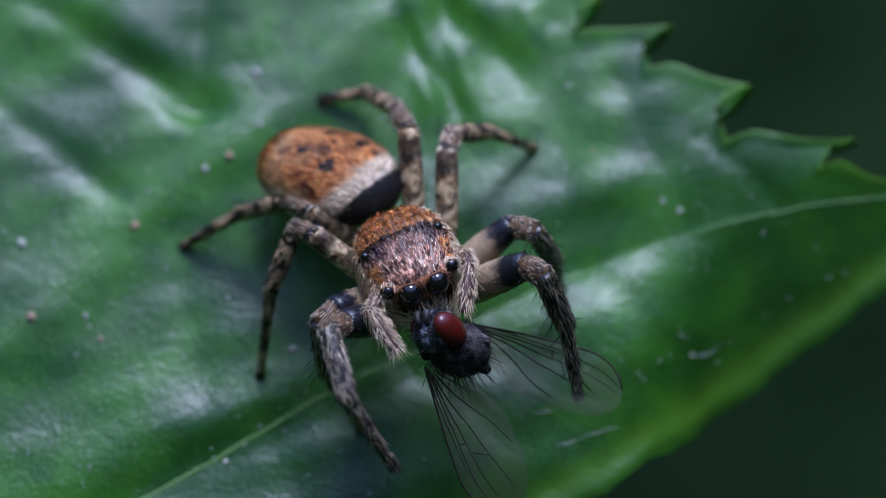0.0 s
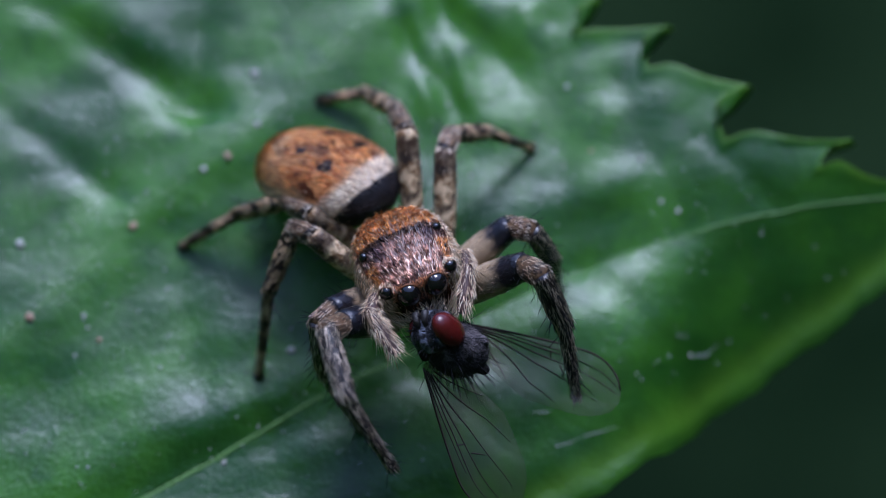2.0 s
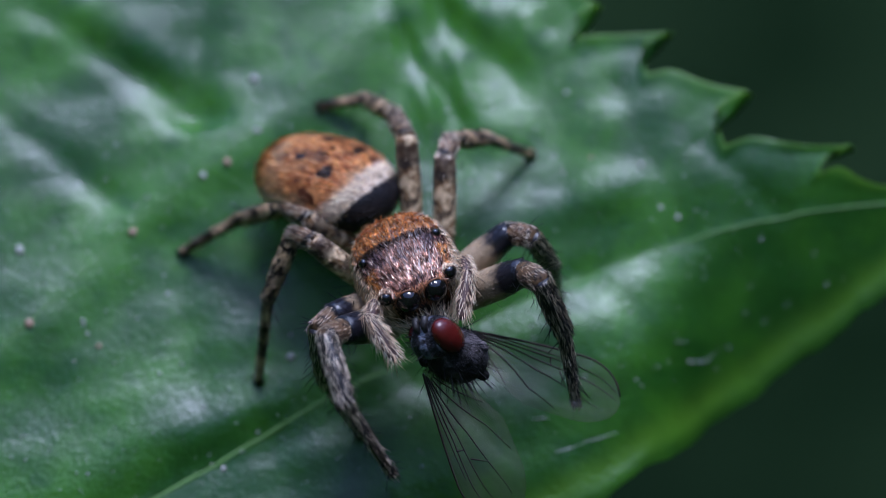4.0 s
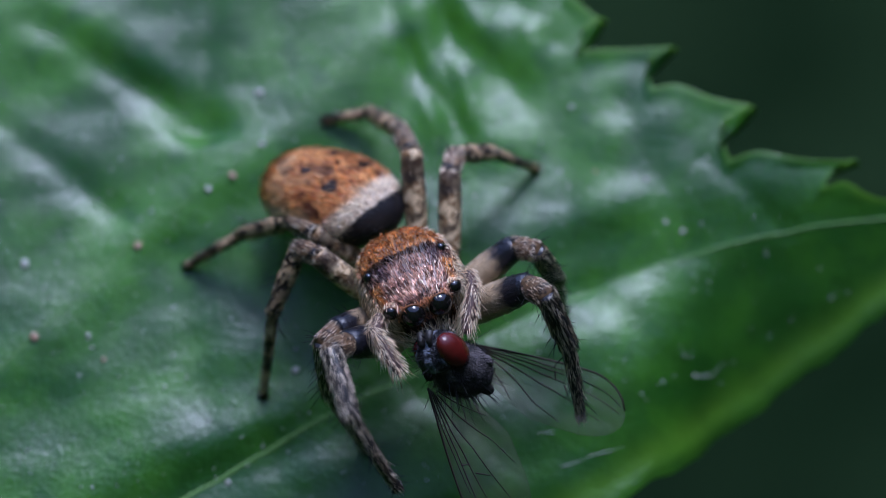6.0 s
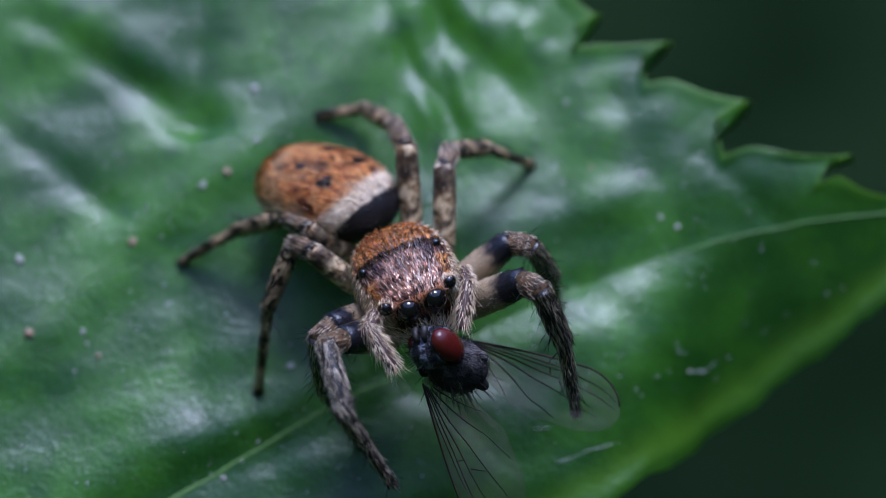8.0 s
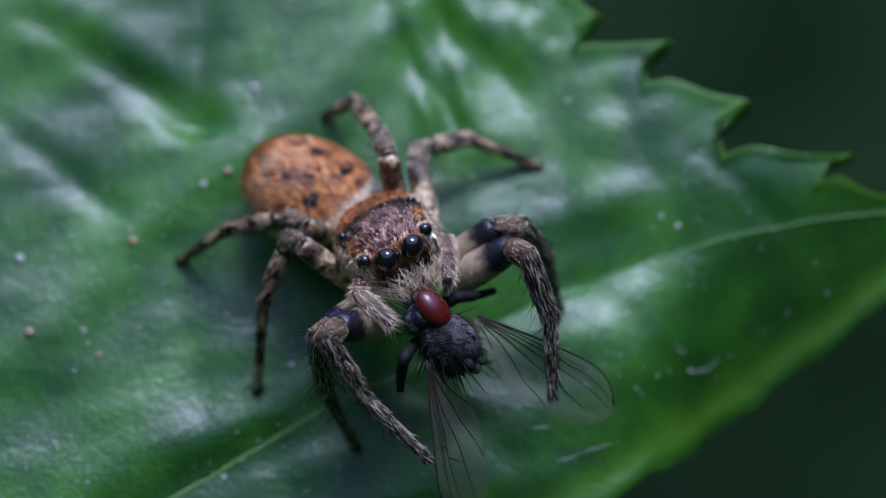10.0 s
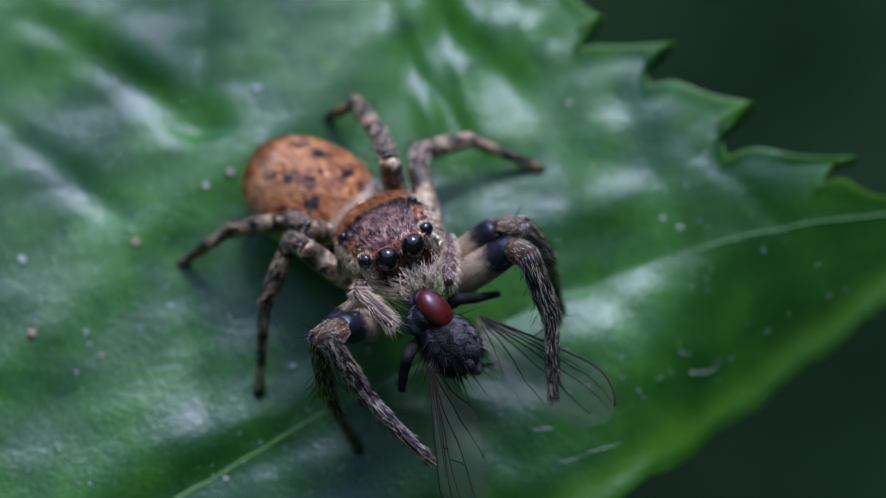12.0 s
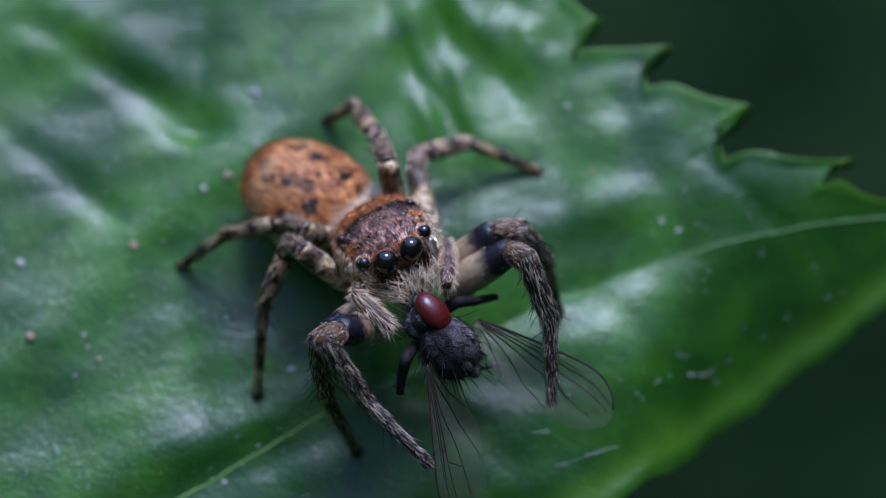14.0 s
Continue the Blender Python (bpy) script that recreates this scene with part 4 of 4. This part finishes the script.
def build_wing(side):
    """A membrane along +y from its root, leading edge to +x times side, with dark veins."""
    t = np.linspace(0, 1, 40)
    t = 1 - (1 - t) ** 1.6
    tip = np.sqrt(np.clip(1 - (np.clip(t - 0.72, 0, 1) / 0.28) ** 2, 0, 1))
    lead = (0.10 + 0.22 * np.sin(t * math.pi * 0.6)) * tip - 0.45 * (1 - tip)
    trail = -(0.10 + 0.92 * np.clip(t / 0.45, 0, 1) ** 0.7) * tip - 0.45 * (1 - tip)
    c = np.linspace(0, 1, 14)
    X = lead[:, None] * (1 - c) + trail[:, None] * c
    Y = np.broadcast_to(t[:, None] * WING_LONG, X.shape)
    Z = 0.04 * np.sin(c * 16)[None, :] * np.sin(t * math.pi)[:, None] - 0.12 * t[:, None] ** 2
    soup = Soup()
    top = np.stack([X * side, Y, Z], -1)
    soup.grid(top if side < 0 else top[:, ::-1])
    wing = part("wing", soup, WING, fly, "clear veined wing")
    solid = wing.modifiers.new("thickness", "SOLIDIFY")
    solid.thickness = 0.008 * MM

    def on(tt, cc):
        i = np.interp(tt, t, lead) * (1 - cc) + np.interp(tt, t, trail) * cc
        z = 0.04 * np.sin(cc * 16) * np.sin(tt * math.pi) - 0.12 * tt ** 2
        return np.stack([i * side, tt * WING_LONG, z], -1)
    k = np.linspace(0, 1, 30)
    lines = [(0.02 + 0.97 * k, 0 * k), (0.02 + 0.68 * k, 0.12 * k + 0.02), (0.04 + 0.92 * k, 0.1 + 0.12 * k), (0.05 + 0.92 * k, 0.16 + 0.26 * k ** 1.4), (0.08 + 0.8 * k, 0.22 + 0.5 * k ** 1.3),
             (0.08 + 0.55 * k, 0.3 + 0.62 * k), (0.52 + 0.02 * k, 0.15 + 0.14 * k), (0.60 + 0.05 * k, 0.32 + 0.22 * k), (0.06 + 0.25 * k, 0.4 + 0.55 * k)]
    for i, (tt, cc) in enumerate(lines):
        w = np.where(k < 0, 0, 0.026 - 0.008 * k if i == 0 else 0.019 * (1 - 0.65 * k))
        part("vein", tube(on(tt, cc), w, 5), FLY_VEIN, wing)
    return wing


WINGS = [(build_wing(-1), ((0.49, -3.32, 0.62), (3.39, -3.96, 0.0)), ((0.6, -2.81, 0.85), (3.37, -3.96, 0.0)), (0.1, -0.5, 1.0), (0.1, -0.5, 1.0)),
         (build_wing(1), ((-0.28, -4.32, 0.72), (0.9, -6.25, -1.4)), ((-0.22, -3.98, 0.9), (0.33, -6.25, -1.4)), (-0.1, -0.5, 1.0), (0.75, -0.5, 0.7))]


def wing_pose(ends, normal):
    y = (Vector(ends[1]) - Vector(ends[0])).normalized()
    z = Vector(normal)
    z = (z - y * z.dot(y)).normalized()
    m = Matrix((y.cross(z), y, z)).transposed().to_4x4()
    m.translation = Vector(ends[0]) * MM
    return m


# ---- grains on the leaf ----
def grain(x, y, size, mats, label):
    soup = ball(0, 0, 0.08 * size, 0.36 * size, 0.3 * size, 0.18 * size, 8, 10)
    v = soup.v[0]
    v *= 1 + 0.22 * np.sin(v[:, :1] * 23 / size + x) * np.cos(v[:, 1:2] * 17 / size + y)
    ob = link_mesh("dust_grain", soup, mats)
    ob.matrix_world = mm_pose(*lay(x, y).tolist(), 21.8, 0, 0) @ pose(0, 0, 0, 0, 0, 50 * x)
    return tagged(ob, label, "dust grain", "grains on the leaf")


GRAINS = [(-3.88, 4.57, 0.26, 0), (-4.41, 1.90, 0.24, 1), (-4.91, 1.54, 0.22, 0), (-6.33, -0.03, 0.26, 1), (-8.64, -0.42, 0.26, 0), (-8.38, -2.74, 0.30, 1), (-6.97, -3.19, 0.16, 1), (-7.30, -2.54, 0.16, 0), (-7.21, -2.86, 0.12, 0), (5.10, -2.85, 0.12, 0), (2.60, 4.18, 0.16, 0), (4.51, 0.84, 0.14, 0), (4.86, 0.64, 0.16, 0), (3.08, 2.24, 0.12, 1), (-3.06, -3.50, 0.24, 0), (-4.41, -6.43, 0.18, 0), (-3.80, 2.82, 0.20, 0), (4.12, 2.01, 0.15, 0), (0.14, 3.72, 0.10, 0), (0.59, 1.56, 0.10, 0), (-7.46, -3.65, 0.10, 0), (-5.73, -3.95, 0.10, 0), (5.38, 2.64, 0.12, 0), (2.52, 1.83, 0.10, 0)]
for gx_, gy_, gs_, brown in GRAINS:
    grain(gx_, gy_, gs_, DUST_BROWN if brown else DUST, "small brown grain of grit on the leaf" if brown else "tiny pale grain of dust on the leaf")

def build_dust_glints():
    """Hundreds of specks too fine to count, strewn over the blade: dust and painted glints."""
    n = 2200
    x, y = rng.uniform(-10, 9.5, n), rng.uniform(-7.5, 8.5, n)
    keep = (y < 6.0 - 1.12 * np.maximum(x - 2.6, 0)) & (y > MID(x) - np.clip(4.2 - 0.75 * (x - 4), 1.5, 4.2))
    x, y = x[keep], y[keep]
    size = 0.008 + 0.03 * rng.random(len(x)) ** 3
    octa = np.array([(1, 0, 0), (-1, 0, 0), (0, 1, 0), (0, -1, 0), (0, 0, 1), (0, 0, -1)], float)
    faces = np.array([(0, 2, 4), (2, 1, 4), (1, 3, 4), (3, 0, 4), (2, 0, 5), (1, 2, 5), (3, 1, 5), (0, 3, 5)])
    v = lay(x, y, 0.3 * size)[:, None] + octa[None] * size[:, None, None] * rng.uniform(0.6, 1.3, (len(x), 6, 1))
    f = (faces[None] + 6 * np.arange(len(x))[:, None, None]).reshape(-1, 3)
    ob = link_mesh("dust", Soup().add(v.reshape(-1, 3), f), SPECK)
    return tagged(ob, "fine pale dust and painted glints strewn over the leaf", "dust", kind="stuff")


build_dust_glints()


STRANDS = [[(2.30, -5.98), (2.59, -5.79), (2.94, -5.59)], [(2.88, -5.61), (3.29, -5.38), (3.64, -5.20)], [(5.13, -2.87), (5.49, -2.56), (5.73, -2.20)], [(1.85, -5.22), (2.19, -5.10)]]


def silk(points):
    """A dried strand stuck to the blade."""
    pts = np.array(points)
    k = np.linspace(0, len(pts) - 1, 24)
    x, y = (np.interp(k, range(len(pts)), pts[:, c]) + 0.02 * np.sin(3 * k + c) for c in (0, 1))
    r = 0.005 + 0.003 * np.sin(2.5 * k)
    ob = link_mesh("silk_strand", tube(lay(x, y, 0.01), r, 6), SPECK)
    return tagged(ob, "short whitish silk strand stuck to the leaf", "silk strand", "strands on the leaf")


for strand in STRANDS:
    silk(strand)

# ---- what moves ----
CARAPACE_POSES = (mm_pose(-0.671, -2.52, 1.607, 3.6, 11.8, 200.5), mm_pose(-1.062, -1.473, 1.618, 22.0, 15.3, 204.8))
ABDOMEN_POSES = (mm_pose(-2.27, 0.17, 1.39, 9.2, -8, 231.3), mm_pose(-2.60, 0.42, 1.06, -6, 7, 230.1))
STEPS = [(0.0, 0.0), (8.2, 0.0), (8.6, 0.06), (8.9, 0.2), (9.2, 0.42), (9.5, 0.66), (9.8, 0.86), (10.1, 0.98), (10.3, 1.0), (14.0, 1.0)]


def motions():
    inv = ROOT.inverted()
    for ob, (a, b) in ((carapace, CARAPACE_POSES), (abdomen, ABDOMEN_POSES)):
        walk(ob, [(t, inv @ a.lerp(b, k)) for t, k in STEPS])
    for a, b, lengths, obs in jointed:
        far = float(np.linalg.norm(a[-1] - b[-1]))
        rows = [(t, limb_poses(a, b, lengths, k, 0.4 if far > 0.3 else 0.0)) for t, k in STEPS]
        walk(obs[0], [(t, inv @ p[0]) for t, p in rows])
        for i in range(1, len(obs)):
            walk(obs[i], [(t, p[0].inverted() @ p[i]) for t, p in rows])
    walk(fly, [(t, FLY_A.lerp(FLY_B, k)) for t, k in STEPS])
    # the foreleg under the spider's jaws swings out as the fly is turned
    ob, root = DANGLING[0]
    hinge = Matrix.Translation(Vector(root) * MM)
    walk(ob, [(t, hinge @ pose(0, 0, 0, 0, -160 * (1 - k), 0) @ hinge.inverted()) for t, k in STEPS])
    for wing, a, b, top_a, top_b in WINGS:
        walk(wing, [(t, FLY_A.lerp(FLY_B, k).inverted() @ wing_pose(a, top_a).lerp(wing_pose(b, top_b), k)) for t, k in STEPS])


motions()
